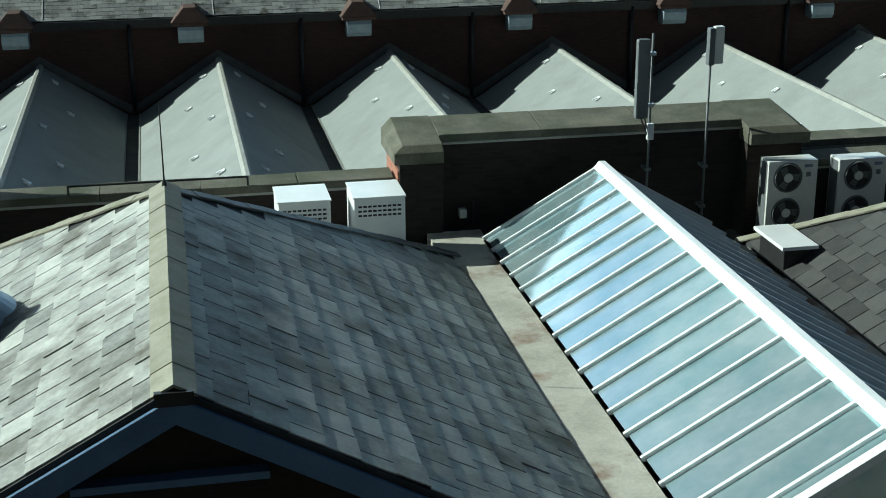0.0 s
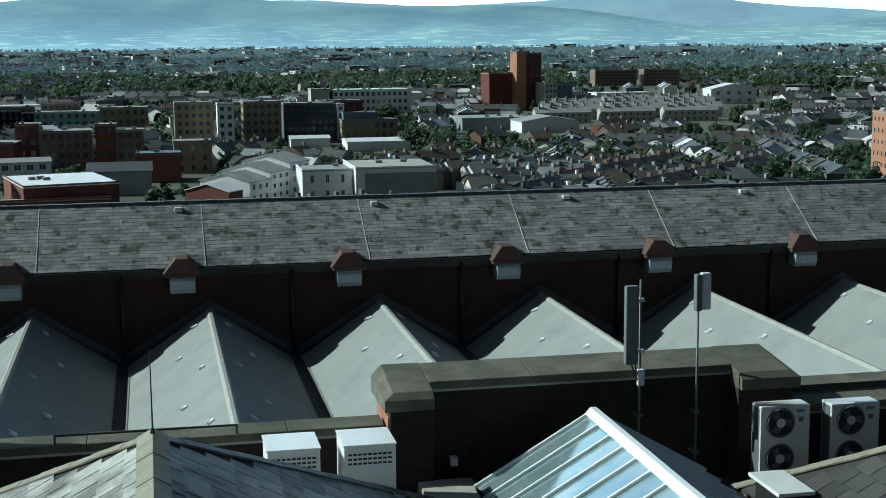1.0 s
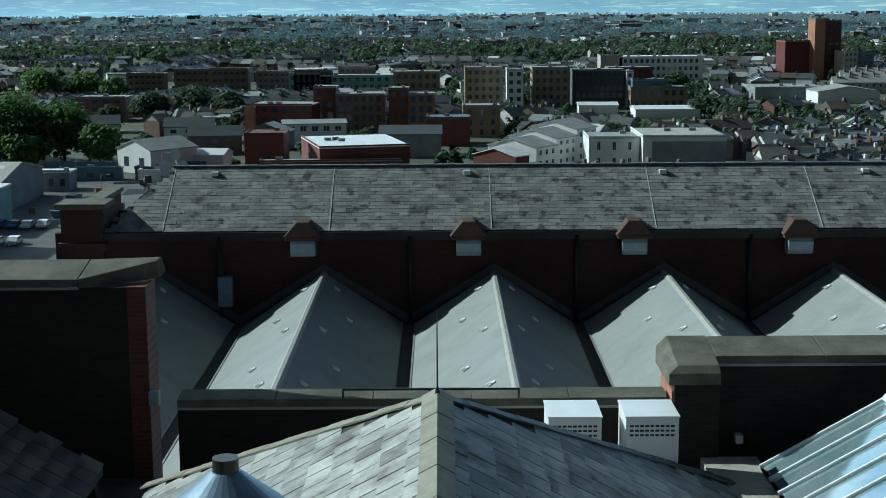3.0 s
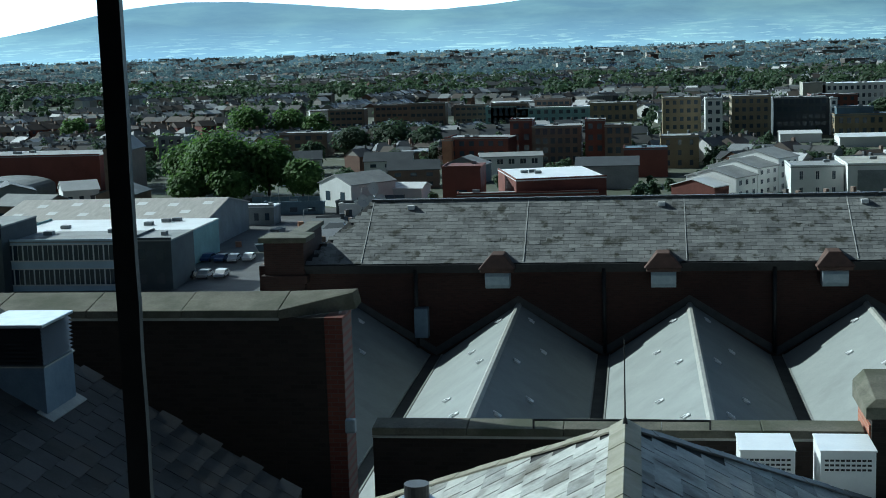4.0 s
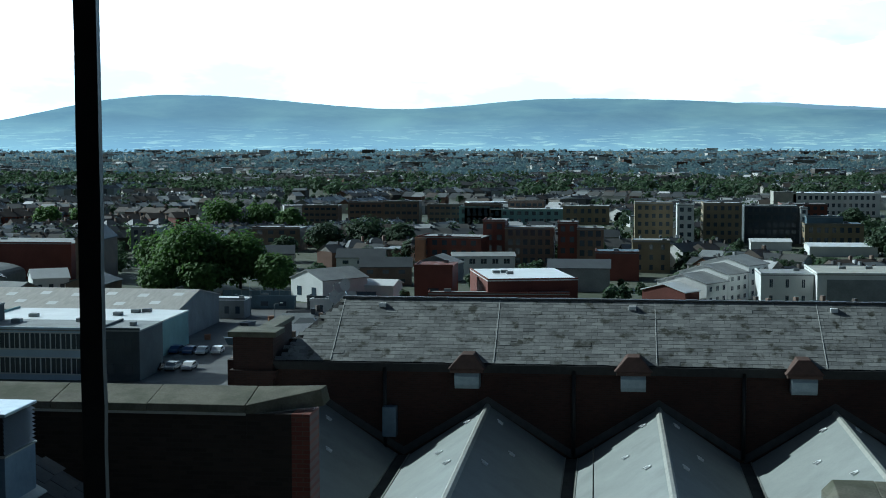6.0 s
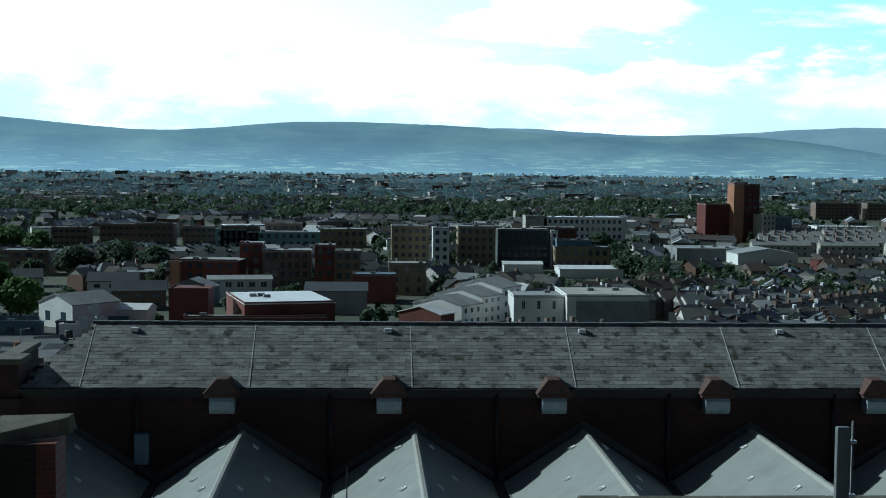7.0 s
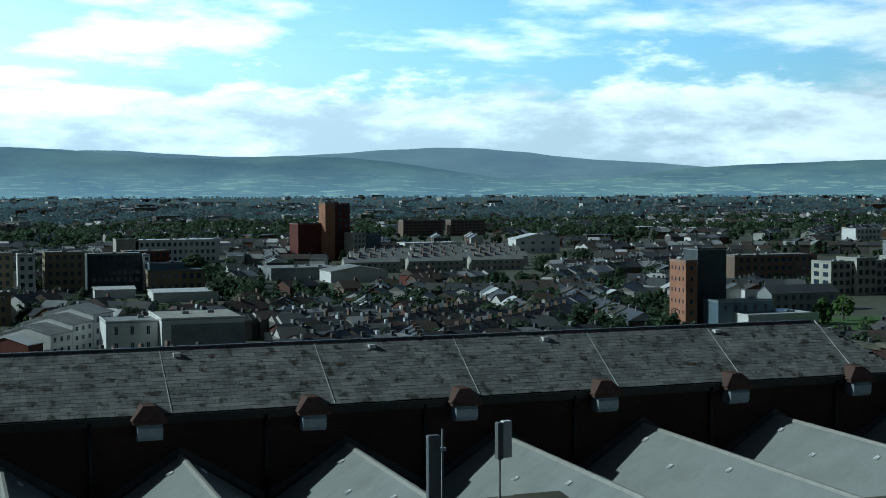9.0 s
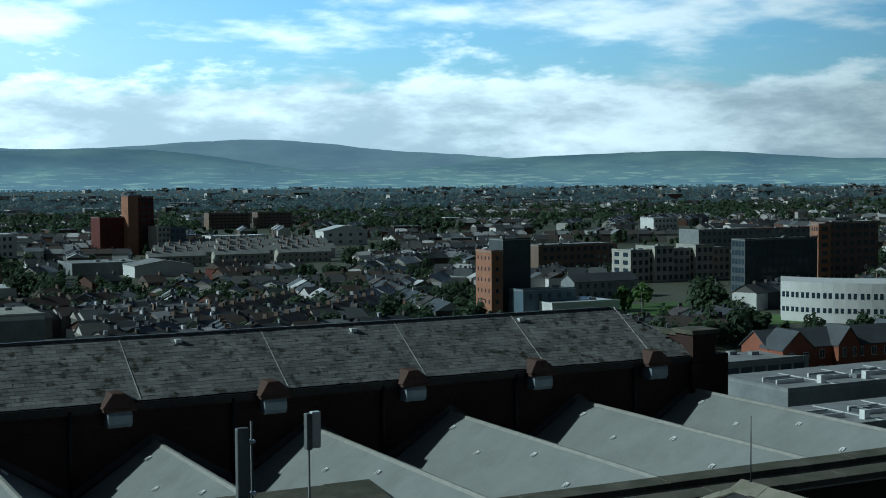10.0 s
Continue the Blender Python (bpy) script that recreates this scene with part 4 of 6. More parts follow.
# curved white building
curved = thing("curved_office", (262, 275, 0), "white curved office building with square windows", "building")
arc = [(254 + 40 * (1 - math.cos(a)) * 0.9 + 6 * a, 292 - 30 * math.sin(a)) for a in [k * 0.09 for k in range(15)]]
for (xa, ya), (xb, yb) in zip(arc, arc[1:]):
    part("wall_section", Geo().loft([(xa, ya, 0), (xb, yb, 0), (xb + 12, yb + 14, 0), (xa + 12, ya + 14, 0)], [(xa, ya, 10.6), (xb, yb, 10.6), (xb + 12, yb + 14, 10.6), (xa + 12, ya + 14, 10.6)]), P_WHITE, curved)
for k, ((xa, ya), (xb, yb)) in enumerate(zip(arc, arc[1:])):
    ang = math.degrees(math.atan2(yb - ya, xb - xa))
    for z, hh in ((2.6, 1.3), (6.4, 1.5)):
        for f in (0.3, 0.75):
            place("window", unit_window, curved, pose(xa + (xb - xa) * f, ya + (yb - ya) * f, z, 0, 0, ang) @ Matrix.Diagonal((0.85, 1, hh, 1)))
TOWN.append((45.0, 285, 4, 11, 30))
# red brick almshouse row
vict = block("victorian_terrace", "ornate red brick terrace with gables and slate roof", 197, 205, 40, 9, 6.2, P_VRED, P_SLATE, rot=-6, pitched=3.0, gable_side=True, rows=2, cols=12, win=(0.35, 0.5), framed=True)
for k, (dx, ww) in enumerate(((-17, 7), (-3, 5), (12, 5))):
    block("brick_gable", "red brick front gable with stone trim", 197 + dx, 203.6 - dx * -0.1, ww, 7, 6.6, P_VRED, P_SLATE, rot=-6, pitched=3.2, rows=2, cols=2, win=(0.3, 0.5), framed=True)
block("flat_annex", "grey flat-roofed annex with glazing", 169, 198, 20, 12, 5.4, P_GREY, rows=1, cols=6, win=(0.8, 0.6))
block("flat_roof_range", "low range with broad grey flat roofs", 166, 166, 40, 18, 6.0, P_GREY, P_ROOF)
block("flat_roof_range", "low range with broad grey flat roofs", 150, 140, 46, 16, 5.6, P_GREY, P_ROOF)
# plant, wells and upstands on the broad flat roofs
flats = [o for o in scene.objects if o.name.startswith("flat_roof_range") and o.parent is None]
for o, top in zip(flats, (6.25, 5.85)):
    fx, fy = o.location.x, o.location.y
    for k in range(4):
        px = fx - 17 + 9.5 * k
        part("roof_well", Geo().box(px, px + 5.0, fy + 6, fy + 9, top, top + 0.5), P_DARK, o, "dark sunken light well with an upstand")
        part("well_kerb", Geo().box(px - 0.3, px + 5.3, fy + 5.7, fy + 6.0, top, top + 0.7).box(px - 0.3, px + 5.3, fy + 9.0, fy + 9.3, top, top + 0.7), P_WHITE, o)
        part("roof_vent", Geo().box(px + 6.4, px + 7.4, fy + 3, fy + 4, top, top + 1.3), P_WHITE, o, "white roof vent")
        part("roof_joint", Geo().box(px + 7.9, px + 8.05, fy + 0.3, fy + 15, top, top + 0.12), P_WHITE, o)
# yard on the other side
block("grey_block", "dark grey block with strip windows", -109.5, 217, 10.5, 14, 11.2, P_DARK, P_ROOF, rows=3, cols=3, win=(0.5, 0.25))
P_PALE = plain("town_pale_blue_frame", (0.55, 0.66, 0.76), spread=0.1)
block("glass_office", "blue glazed office building with pale bands", -95, 220, 23, 12, 8.2, P_PALE, P_ROOF, rows=2, cols=12, win=(0.86, 0.62), framed=True)
block("glass_office_end", "dark grey end bay of the office", -80, 220.5, 7, 12, 8.2, P_DARK, P_ROOF, rows=2, cols=2, win=(0.4, 0.4))
saw = block("workshop", "wide workshop with corrugated roof and rooflights", -106, 264, 44, 30, 6.0, P_GREY, P_CORR, pitched=2.6, gable_side=True)
for k in range(6):
    for r in range(2):
        yy = 267 + 6 * r + (k % 2)
        zz = 6.0 + 2.6 * (yy - 264) / 15 + 0.26
        part("rooflight", Geo().add([(-126 + 7 * k + 3 * r, yy, zz), (-124 + 7 * k + 3 * r, yy, zz), (-124 + 7 * k + 3 * r, yy + 2.2, zz + 0.38), (-126 + 7 * k + 3 * r, yy + 2.2, zz + 0.38)], [(0, 1, 2, 3)]), P_WHITE, saw)
block("workshop_range", "pale metal front range of the workshop", -98, 242, 34, 20, 6.4, P_TEAL, P_ROOFW)
block("brewery_store", "long red brick store with plant on its roof", -177, 378, 53, 20, 10, P_RED, P_ROOF, rows=2, cols=0)
arch = thing("arched_shed", (-172, 370, 0), "grey shed under a broad barrel roof", "shed")
ring = [(-183, 0)] + [(-172 - 11 * math.cos(math.pi * k / 12), 3 + 2.6 * math.sin(math.pi * k / 12)) for k in range(13)] + [(-161, 0)]
g = Geo().loft([(x, 355, z) for x, z in ring], [(x, 371, z) for x, z in ring])
part("shell", g, P_GREY, arch)
TOWN.append((-25.5, 365, 2, 6, 22))
block("tall_gabled_house", "tall narrow brick house with a gable", -143, 371, 7, 14, 12, P_BROWN, P_SLATE, pitched=3, rows=4, cols=2)
block("gabled_shed", "white shed with a pitched pale roof", -73, 332, 12.5, 14, 5.6, P_WHITE, P_ROOF, rot=-40, pitched=2.2, rows=1, cols=2, win=(0.3, 0.4))
block("gabled_shed", "pale lean-to shed beside the gabled shed", -60, 338, 15, 8, 3.6, P_WHITE, P_ROOFW, rot=-8, pitched=1.1, gable_side=True)
block("brick_flats", "brown three-storey flats with pale roof", -116, 479, 17, 12, 8, P_BROWN, P_ROOF, rows=3, cols=4)
block("brick_flats", "grey house with pale hipped roof", -158, 462, 9, 12, 9, P_GREY, P_ROOF, rows=3, cols=3)
for k in range(6):
    block("balcony_flats", "long brown balcony flats with pale bands", -134 + 19 * k, 640 + 14 * (k % 2), 17, 9, 8 + (k % 3), P_BROWN, P_ROOF, rows=3, cols=6, win=(0.7, 0.4))
for k, (x, y, w, d, h, rot, wall, roof, p, lab) in enumerate([
        (-128, 245, 12, 16, 4.5, 20, P_GREY, P_ROOFW, 1.2, "grey shed with a pale lean roof"), (-140, 300, 14, 12, 5, -15, P_BROWN, P_ROOF, 2, "brown brick shed with grey roof"),
        (-155, 330, 12, 10, 5, 30, P_GREY, P_SLATE, 2, "grey workshop with a slate roof"), (-140, 338, 9, 9, 4.5, 30, P_WHITE, P_ROOFW, 2, "white workshop with a pale pitched roof"),
        (-128, 330, 10, 12, 4, 0, P_BROWN, P_SLATE, 1.8, "brown workshop with a dark roof"), (-182, 330, 16, 12, 4.5, 10, P_GREY, P_ROOF, 1.5, "long grey shed with pitched roof"),
        (-165, 285, 18, 12, 4.5, 12, P_BROWN, P_SLATE, 2, "brick store with a slate roof"), (-150, 262, 10, 12, 4, 12, P_GREY, P_ROOF, 1.4, "grey store with a felt roof"),
        (-84, 300, 8, 6, 4, 0, P_GREY, P_ROOFW, 0, "small flat-roofed yard office"), (-80, 318, 14, 3, 2.6, 4, P_BLUE, P_BLUE, 0, "blue shipping container in the yard"),
        (-62, 312, 12, 3, 2.6, -6, P_WHITE, P_ROOFW, 0, "white shipping container in the yard"), (-64, 318, 12, 3, 2.6, -6, P_DARK, P_DARK, 0, "dark shipping container in the yard"),
        (-128, 418, 14, 10, 6, 0, P_BROWN, P_SLATE, 2.4, "old brown stone house row"), (-60, 372, 14, 8, 5, 8, P_BROWN, P_SLATE, 2.2, "old brick cottages with slate roofs"),
        (-48, 382, 12, 8, 5, -10, P_GREY, P_ROOF, 2.2, "grey cottages with pale roofs"), (-72, 400, 14, 8, 5, 4, P_WHITE, P_SLATE, 2.2, "white cottages with slate roofs"),
        (-192, 400, 14, 10, 5, 5, P_BROWN, P_SLATE, 2.2, "brick houses with slate roofs"), (-100, 410, 12, 8, 5, 12, P_CREAM, P_SLATE, 2.2, "cream houses with slate roofs")]):
    block("yard_shed" if y < 345 else "cottage_row", lab, x, y, w, d, h, wall, roof, rot=rot, pitched=p, rows=1 if y < 345 else 2, cols=3, win=(0.4, 0.4), gable_side=bool(k % 2), category="shed" if y < 345 else "house")
fence = thing("yard_fence", (-70, 335, 0), "long blue hoarding fence along the yard", "fence")
for k in range(16):
    part("fence_panel", Geo().box(-95 + 2.4 * k, -92.7 + 2.4 * k, 336, 336.1, 0.1, 2.3), P_BLUE, fence)
    part("fence_post", Geo().box(-92.7 + 2.4 * k, -92.6 + 2.4 * k, 335.95, 336.15, 0, 2.4), P_GREY, fence)
yard = part("road_yard", Geo().box(-92, -58, 205, 330, 0.0, 0.06), P_TARMAC, None, "grey tarmac yard between the sheds")
tagged(yard, category="yard", kind="structure")
lawn = part("park_lawn", Geo().box(212, 262, 284, 350, 0.0, 0.08), P_GRASS, None, "green park lawn")
tagged(lawn, category="lawn", kind="structure")

TOWN.append((-17.4, 300, 2.8, 2, 72))

# ---- rows of houses, sheds and trees that nobody could count ----
nprng = np.random.default_rng(11)
AZ = np.array([t[0] for t in TOWN])
DI = np.array([t[1] for t in TOWN])
HW = np.array([t[2] for t in TOWN])
HT = np.array([t[3] for t in TOWN])
DP = np.array([t[4] for t in TOWN])


def free(x, y, h, size=8.0):
    """Whether a thing of that height may stand here: off the buildings and not in their light."""
    if y < 150:
        return False
    az = math.degrees(math.atan2(x, y))
    if -92 < x < -58 and 205 < y < 330 or 212 < x < 262 and 284 < y < 350:
        return False
    near_az = np.abs(AZ - az) < HW + math.degrees(size / y)
    if np.any(near_az & (y > DI - 5) & (y < DI + DP + 4)):
        return False
    low = (h - 40) / y
    return not np.any(near_az & (y < DI) & (low > (-40 + HT * 0.22) / DI))


walls_v, walls_f, roofs_v, roofs_f, TAKEN = [], [], [], [], []


def put(vs, fs, v, f):
    k = sum(len(q) for q in vs[-1:]) and put.count[id(vs)]
    vs.append(v)
    fs.append(np.asarray(f) + k)
    put.count[id(vs)] = k + len(v)


put.count = {id(walls_v): 0, id(roofs_v): 0}
BOX_F = [(0, 1, 5, 4), (1, 2, 6, 5), (2, 3, 7, 6), (3, 0, 4, 7), (4, 5, 6, 7)]


def house(x, y, w, d, h, p, rot):
    c, s = math.cos(rot), math.sin(rot)

    def tr(a):
        a = np.asarray(a, float)
        return np.stack([x + a[:, 0] * c - a[:, 1] * s, y + a[:, 0] * s + a[:, 1] * c, a[:, 2]], 1)

    u, v = w / 2, d / 2
    put(walls_v, walls_f, tr([(-u, -v, 0), (u, -v, 0), (u, v, 0), (-u, v, 0), (-u, -v, h), (u, -v, h), (u, v, h), (-u, v, h)]), BOX_F)
    if p > 0:
        put(walls_v, walls_f, tr([(-u, -v, h), (-u, v, h), (-u, 0.01, h + p), (-u, -0.01, h + p), (u, -v, h), (u, v, h), (u, 0.01, h + p), (u, -0.01, h + p)]), [(0, 1, 2, 3), (5, 4, 7, 6)])
        e = 0.35
        put(roofs_v, roofs_f, tr([(-u - e, -v - e, h - 0.2), (u + e, -v - e, h - 0.2), (u + e, 0, h + p), (-u - e, 0, h + p), (u + e, v + e, h - 0.2), (-u - e, v + e, h - 0.2)]), [(0, 1, 2, 3), (3, 2, 4, 5)])
        q = u * 0.82
        put(roofs_v, roofs_f, tr([(q - 0.35, -0.45, h), (q + 0.35, -0.45, h), (q + 0.35, 0.45, h), (q - 0.35, 0.45, h), (q - 0.35, -0.45, h + p + 0.8), (q + 0.35, -0.45, h + p + 0.8), (q + 0.35, 0.45, h + p + 0.8), (q - 0.35, 0.45, h + p + 0.8)]), BOX_F)
    else:
        put(roofs_v, roofs_f, tr([(-u - 0.2, -v - 0.2, h + 0.1), (u + 0.2, -v - 0.2, h + 0.1), (u + 0.2, v + 0.2, h + 0.1), (-u - 0.2, v + 0.2, h + 0.1), (-u, -v, h + 0.4), (u, -v, h + 0.4), (u, v, h + 0.4), (-u, v, h + 0.4)]), BOX_F)


def spot(lo, hi):
    az = math.radians(nprng.uniform(-34, 50))
    y = math.exp(nprng.uniform(math.log(lo), math.log(hi)))
    return math.tan(az) * y, y


def near_house(kind):
    """One of a few small house kinds, built at the origin and copied along the streets."""
    wall, roof, label = [(P_WHITE, P_SLATE, "white rendered house with a dark slate roof"), (P_BROWN, P_TILED, "brown brick house with a brown tiled roof"),
                         (P_CREAM, P_SLATE, "cream rendered house with a grey roof"), (P_RED, P_TILED, "red brick house with a brown tiled roof")][kind]
    t = thing("house", (0, 0, 0), label, "house", "small houses")
    w, d, h, p = 6.6, 8.0, 4.9, 2.3
    part("shell", Geo().box(-w / 2, w / 2, -d / 2, d / 2, 0, h), wall, t)
    e = 0.35
    inset = 0.0 if kind % 2 else 2.4
    low = [(-w / 2 - e, -d / 2 - e, h), (w / 2 + e, -d / 2 - e, h), (w / 2 + e, d / 2 + e, h), (-w / 2 - e, d / 2 + e, h)]
    top = [(-w / 2 - e + inset, -0.05, h + p), (w / 2 + e - inset, -0.05, h + p), (w / 2 + e - inset, 0.05, h + p), (-w / 2 - e + inset, 0.05, h + p)]
    part("roof", Geo().loft(low, top), roof, t)
    part("chimney", Geo().box(w / 2 - 1.0, w / 2 - 0.3, -0.5, 0.5, h, h + p + 0.9), P_BROWN, t)
    for r in range(2):
        for c in range(2):
            for y, turn in ((-d / 2, 0), (d / 2, 180)):
                place("window", unit_window, t, pose(-1.6 + 3.2 * c, y, 0.9 + 2.4 * r, 0, 0, turn) @ Matrix.Diagonal((1.4, 1, 1.2, 1)))
    return t


P_TILED = plain("town_brown_tiles", (0.085, 0.068, 0.056), 0.65)
protos = [near_house(k) for k in range(4)]
own_houses = 0
for _ in range(470):
    bx, by = spot(215, 1700)
    rot = [0.1, 0.5, 0.8, 1.3, -0.4][nprng.integers(5)] + nprng.normal(0, 0.05)
    n = int(nprng.integers(4, 13))
    tall = nprng.uniform(4.4, 5.4)
    w, p = nprng.uniform(5.5, 7.5), nprng.uniform(1.6, 2.4)
    gap = 0.0 if nprng.random() < 0.5 else 2.5
    kind = int(nprng.integers(4))
    for row in range(int(nprng.integers(1, 3))):
        for k in range(n):
            ox, oy = (k - n / 2) * (w + 0.1) + (gap * (k // 2)), row * 24.0
            x, y = bx + ox * math.cos(rot) - oy * math.sin(rot), by + ox * math.sin(rot) + oy * math.cos(rot)
            if not free(x, y, tall + p) or (TAKEN and min((x - a) ** 2 + (y - b) ** 2 for a, b in TAKEN[-400:]) < 36):
                continue
            TAKEN.append((x, y))
            if y < 640 and own_houses < 260:
                own_houses += 1
                if own_houses <= 4:
                    protos[own_houses - 1].matrix_basis = pose(x, y, 0, 0, 0, math.degrees(rot))
                else:
                    copy_thing(protos[kind], pose(x, y, 0, 0, 0, math.degrees(rot)))
            else:
                house(x, y, w, 8.0, tall, p, rot)
for _ in range(170):
    x, y = spot(420, 3000)
    h, w, d = nprng.uniform(3.5, 7), nprng.uniform(8, 26), nprng.uniform(9, 20)
    if free(x, y, h + 1, w / 2):
        house(x, y, w, d, h, 0 if nprng.random() < 0.6 else 1.2, nprng.normal(0, 0.35))
for _ in range(150):
    x, y = spot(1300, 3900)
    house(x, y, nprng.uniform(8, 34), nprng.uniform(8, 18), nprng.uniform(5, 9), 0, nprng.normal(0, 0.2))
for _ in range(400):
    bx, by = spot(1100, 3600)
    rot = nprng.normal(0.1, 0.3)
    for k in range(int(nprng.integers(2, 7))):
        house(bx + k * 8 * math.cos(rot), by + k * 8 * math.sin(rot), 7.5, 8, nprng.uniform(4.5, 6), nprng.uniform(1.6, 2.4), rot)
WALLMIX = material("house_walls", (0, 0, 0), (1, 1, 1), 0.2, 2.0, 0.9, 0.0,
                   ramp=[(0.7, 0.7, 0.69), (0.13, 0.075, 0.055), (0.25, 0.24, 0.225), (0.09, 0.08, 0.07), (0.42, 0.4, 0.37), (0.14, 0.135, 0.13), (0.6, 0.59, 0.56), (0.72, 0.72, 0.72)])
ROOFMIX = material("house_roofs", (0, 0, 0), (1, 1, 1), 0.3, 2.0, 0.6, 0.0, spec=0.5,
                   ramp=[(0.08, 0.09, 0.1), (0.09, 0.075, 0.065), (0.15, 0.165, 0.17), (0.065, 0.073, 0.08), (0.1, 0.085, 0.07), (0.3, 0.32, 0.33), (0.085, 0.09, 0.095), (0.7, 0.71, 0.72), (0.08, 0.082, 0.088), (0.12, 0.12, 0.115)])
houses = thing("town_houses", (0, 600, 0), "rows of small houses and sheds across the town", "houses", kind="stuff")
tagged(sheet("house_walls", np.concatenate(walls_v), np.concatenate(walls_f), WALLMIX, houses), kind="stuff")
tagged(sheet("house_roofs", np.concatenate(roofs_v), np.concatenate(roofs_f), ROOFMIX, houses), kind="stuff")


def leaves(x, y, h, w, n, size, low=0.15):
    """A crown of leafy tufts: several lobes, uneven outline, open gaps."""
    lobes = max(3, int(n / 60) + 3)
    lc = nprng.normal(0, 1, (lobes, 3))
    lc /= np.linalg.norm(lc, axis=1, keepdims=True) + 1e-6
    lc *= nprng.uniform(0.2, 0.58, (lobes, 1))
    lr = nprng.uniform(0.34, 0.5, lobes)
    pick = nprng.integers(0, lobes, n)
    d = nprng.normal(0, 1, (n, 3))
    d /= np.linalg.norm(d, axis=1, keepdims=True)
    c = lc[pick] + d * lr[pick][:, None] * nprng.uniform(0.72, 1.06, (n, 1))
    rz = h * (1 - low) / 2
    c = c * np.array([w / 2, w / 2, rz]) + np.array([x, y, h * low + rz])
    c[:, 2] = np.maximum(c[:, 2], 0.4)
    nrm = d + np.array([-0.3, 0.0, 0.7]) + nprng.normal(0, 0.4, (n, 3))
    nrm /= np.linalg.norm(nrm, axis=1, keepdims=True)
    t1 = np.cross(nrm, nprng.normal(0, 1, (n, 3)))
    t1 /= np.linalg.norm(t1, axis=1, keepdims=True)
    t2 = np.cross(nrm, t1)
    s = size * nprng.uniform(0.6, 1.3, (n, 1))
    v = np.stack([c - t1 * s - t2 * s * 0.7, c + t1 * s - t2 * s * 0.5, c + t1 * s * 0.8 + t2 * s, c - t1 * s * 0.7 + t2 * s * 0.8], 1).reshape(-1, 3)
    return v, np.arange(4 * n).reshape(n, 4)


LEAF = material("leaves", (0.07, 0.13, 0.03), (0.14, 0.24, 0.06), 0.12, 1.2, 0.7, 0.0, vary=0.55)
LEAF_DARK = material("dark_leaves", (0.035, 0.06, 0.036), (0.09, 0.14, 0.065), 0.05, 0.8, 0.75, 0.0, vary=0.5)
# leaves of the far woods, their base colour blued for distance haze
LEAF_HAZY = material("haze_tinted_leaves", (0.05, 0.085, 0.08), (0.1, 0.15, 0.135), 0.006, 0.1, 0.8, 0.0, vary=0.35)
for leafy in (LEAF, LEAF_DARK, LEAF_HAZY):
    lt = leafy.node_tree
    lb = lt.nodes["Principled BSDF"]
    tl_ = lt.nodes.new("ShaderNodeBsdfTranslucent")
    mx_ = lt.nodes.new("ShaderNodeMixShader")
    mx_.inputs[0].default_value = 0.45
    lt.links.new(lb.inputs["Base Color"].links[0].from_socket, tl_.inputs[0])
    lt.links.new(lb.outputs[0], mx_.inputs[1])
    lt.links.new(tl_.outputs[0], mx_.inputs[2])
    lt.links.new(mx_.outputs[0], lt.nodes["Material Output"].inputs[0])
LEAF_HAZIER = LEAF_HAZY.copy()
LEAF_HAZIER.name = "pale_blue_green_leaves"
# haze over the far woods, painted as blue emission that grows with distance
for leafy, haze_glow in ((LEAF_HAZY, 0.17), (LEAF_HAZIER, 0.4)):
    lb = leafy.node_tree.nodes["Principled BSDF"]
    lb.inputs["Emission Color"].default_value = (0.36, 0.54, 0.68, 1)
    lb.inputs["Emission Strength"].default_value = haze_glow
BARK = plain("bark", (0.09, 0.07, 0.05))


def tree(x, y, h, w, n, size, mat=LEAF, label="full-crowned green broadleaf tree"):
    t = thing("tree", (x, y, 0), label, "tree", "trees")
    g = Geo().tube((x, y, 0), (x + 0.2, y, h * 0.45), h * 0.028, h * 0.016)
    for k in range(5):
        a = 2.4 * k
        g.tube((x + 0.2, y, h * (0.25 + 0.04 * k)), (x + math.cos(a) * w * 0.28, y + math.sin(a) * w * 0.28, h * (0.5 + 0.06 * k)), h * 0.012, h * 0.004, 6)
    part("trunk", g, BARK, t)
    v, f = leaves(x, y, h, w, n, size, 0.02)
    sheet("crown", v, f, mat, t)


for x, y, h, w in [(-110, 358, 20, 25), (-97, 360, 17, 18), (-86, 352, 11, 12), (-121, 368, 16, 17), (-104, 349, 9, 15), (-116, 350, 8, 13)]:
    tree(x, y, h, w, 7500, 0.42)
for x, y, h, w in [(-226, 545, 14, 15), (-211, 548, 15, 17), (-161, 470, 11, 14), (-152, 540, 17, 18), (-138, 545, 16, 17), (-125, 540, 14, 14)]:
    tree(x, y, h, w, 2400, 0.55)
for x, y, h, w in [(-96, 470, 12, 17), (-83, 473, 14, 19), (-71, 468, 12, 15), (-104, 440, 9, 12), (-64, 452, 7, 9), (34, 398, 8, 9), (247, 563, 10, 13), (267, 568, 12, 15), (225, 286, 14.5, 14), (90, 480, 9, 12), (100, 600, 11, 14), (60, 392, 8, 12), (69, 400, 7, 9)]:
    tree(x, y, h, w, 2200, 0.5, LEAF_DARK, "dark green dense broadleaf tree")
for x, y, h, w in [(233, 300, 7, 7), (240, 304, 8, 7), (219, 296, 6, 6), (247, 310, 7, 8), (255, 322, 8, 8), (232, 334, 8, 8), (243, 340, 9, 8)]:
    tree(x, y, h, w, 700, 0.45)
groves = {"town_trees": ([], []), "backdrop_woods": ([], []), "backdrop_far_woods": ([], [])}
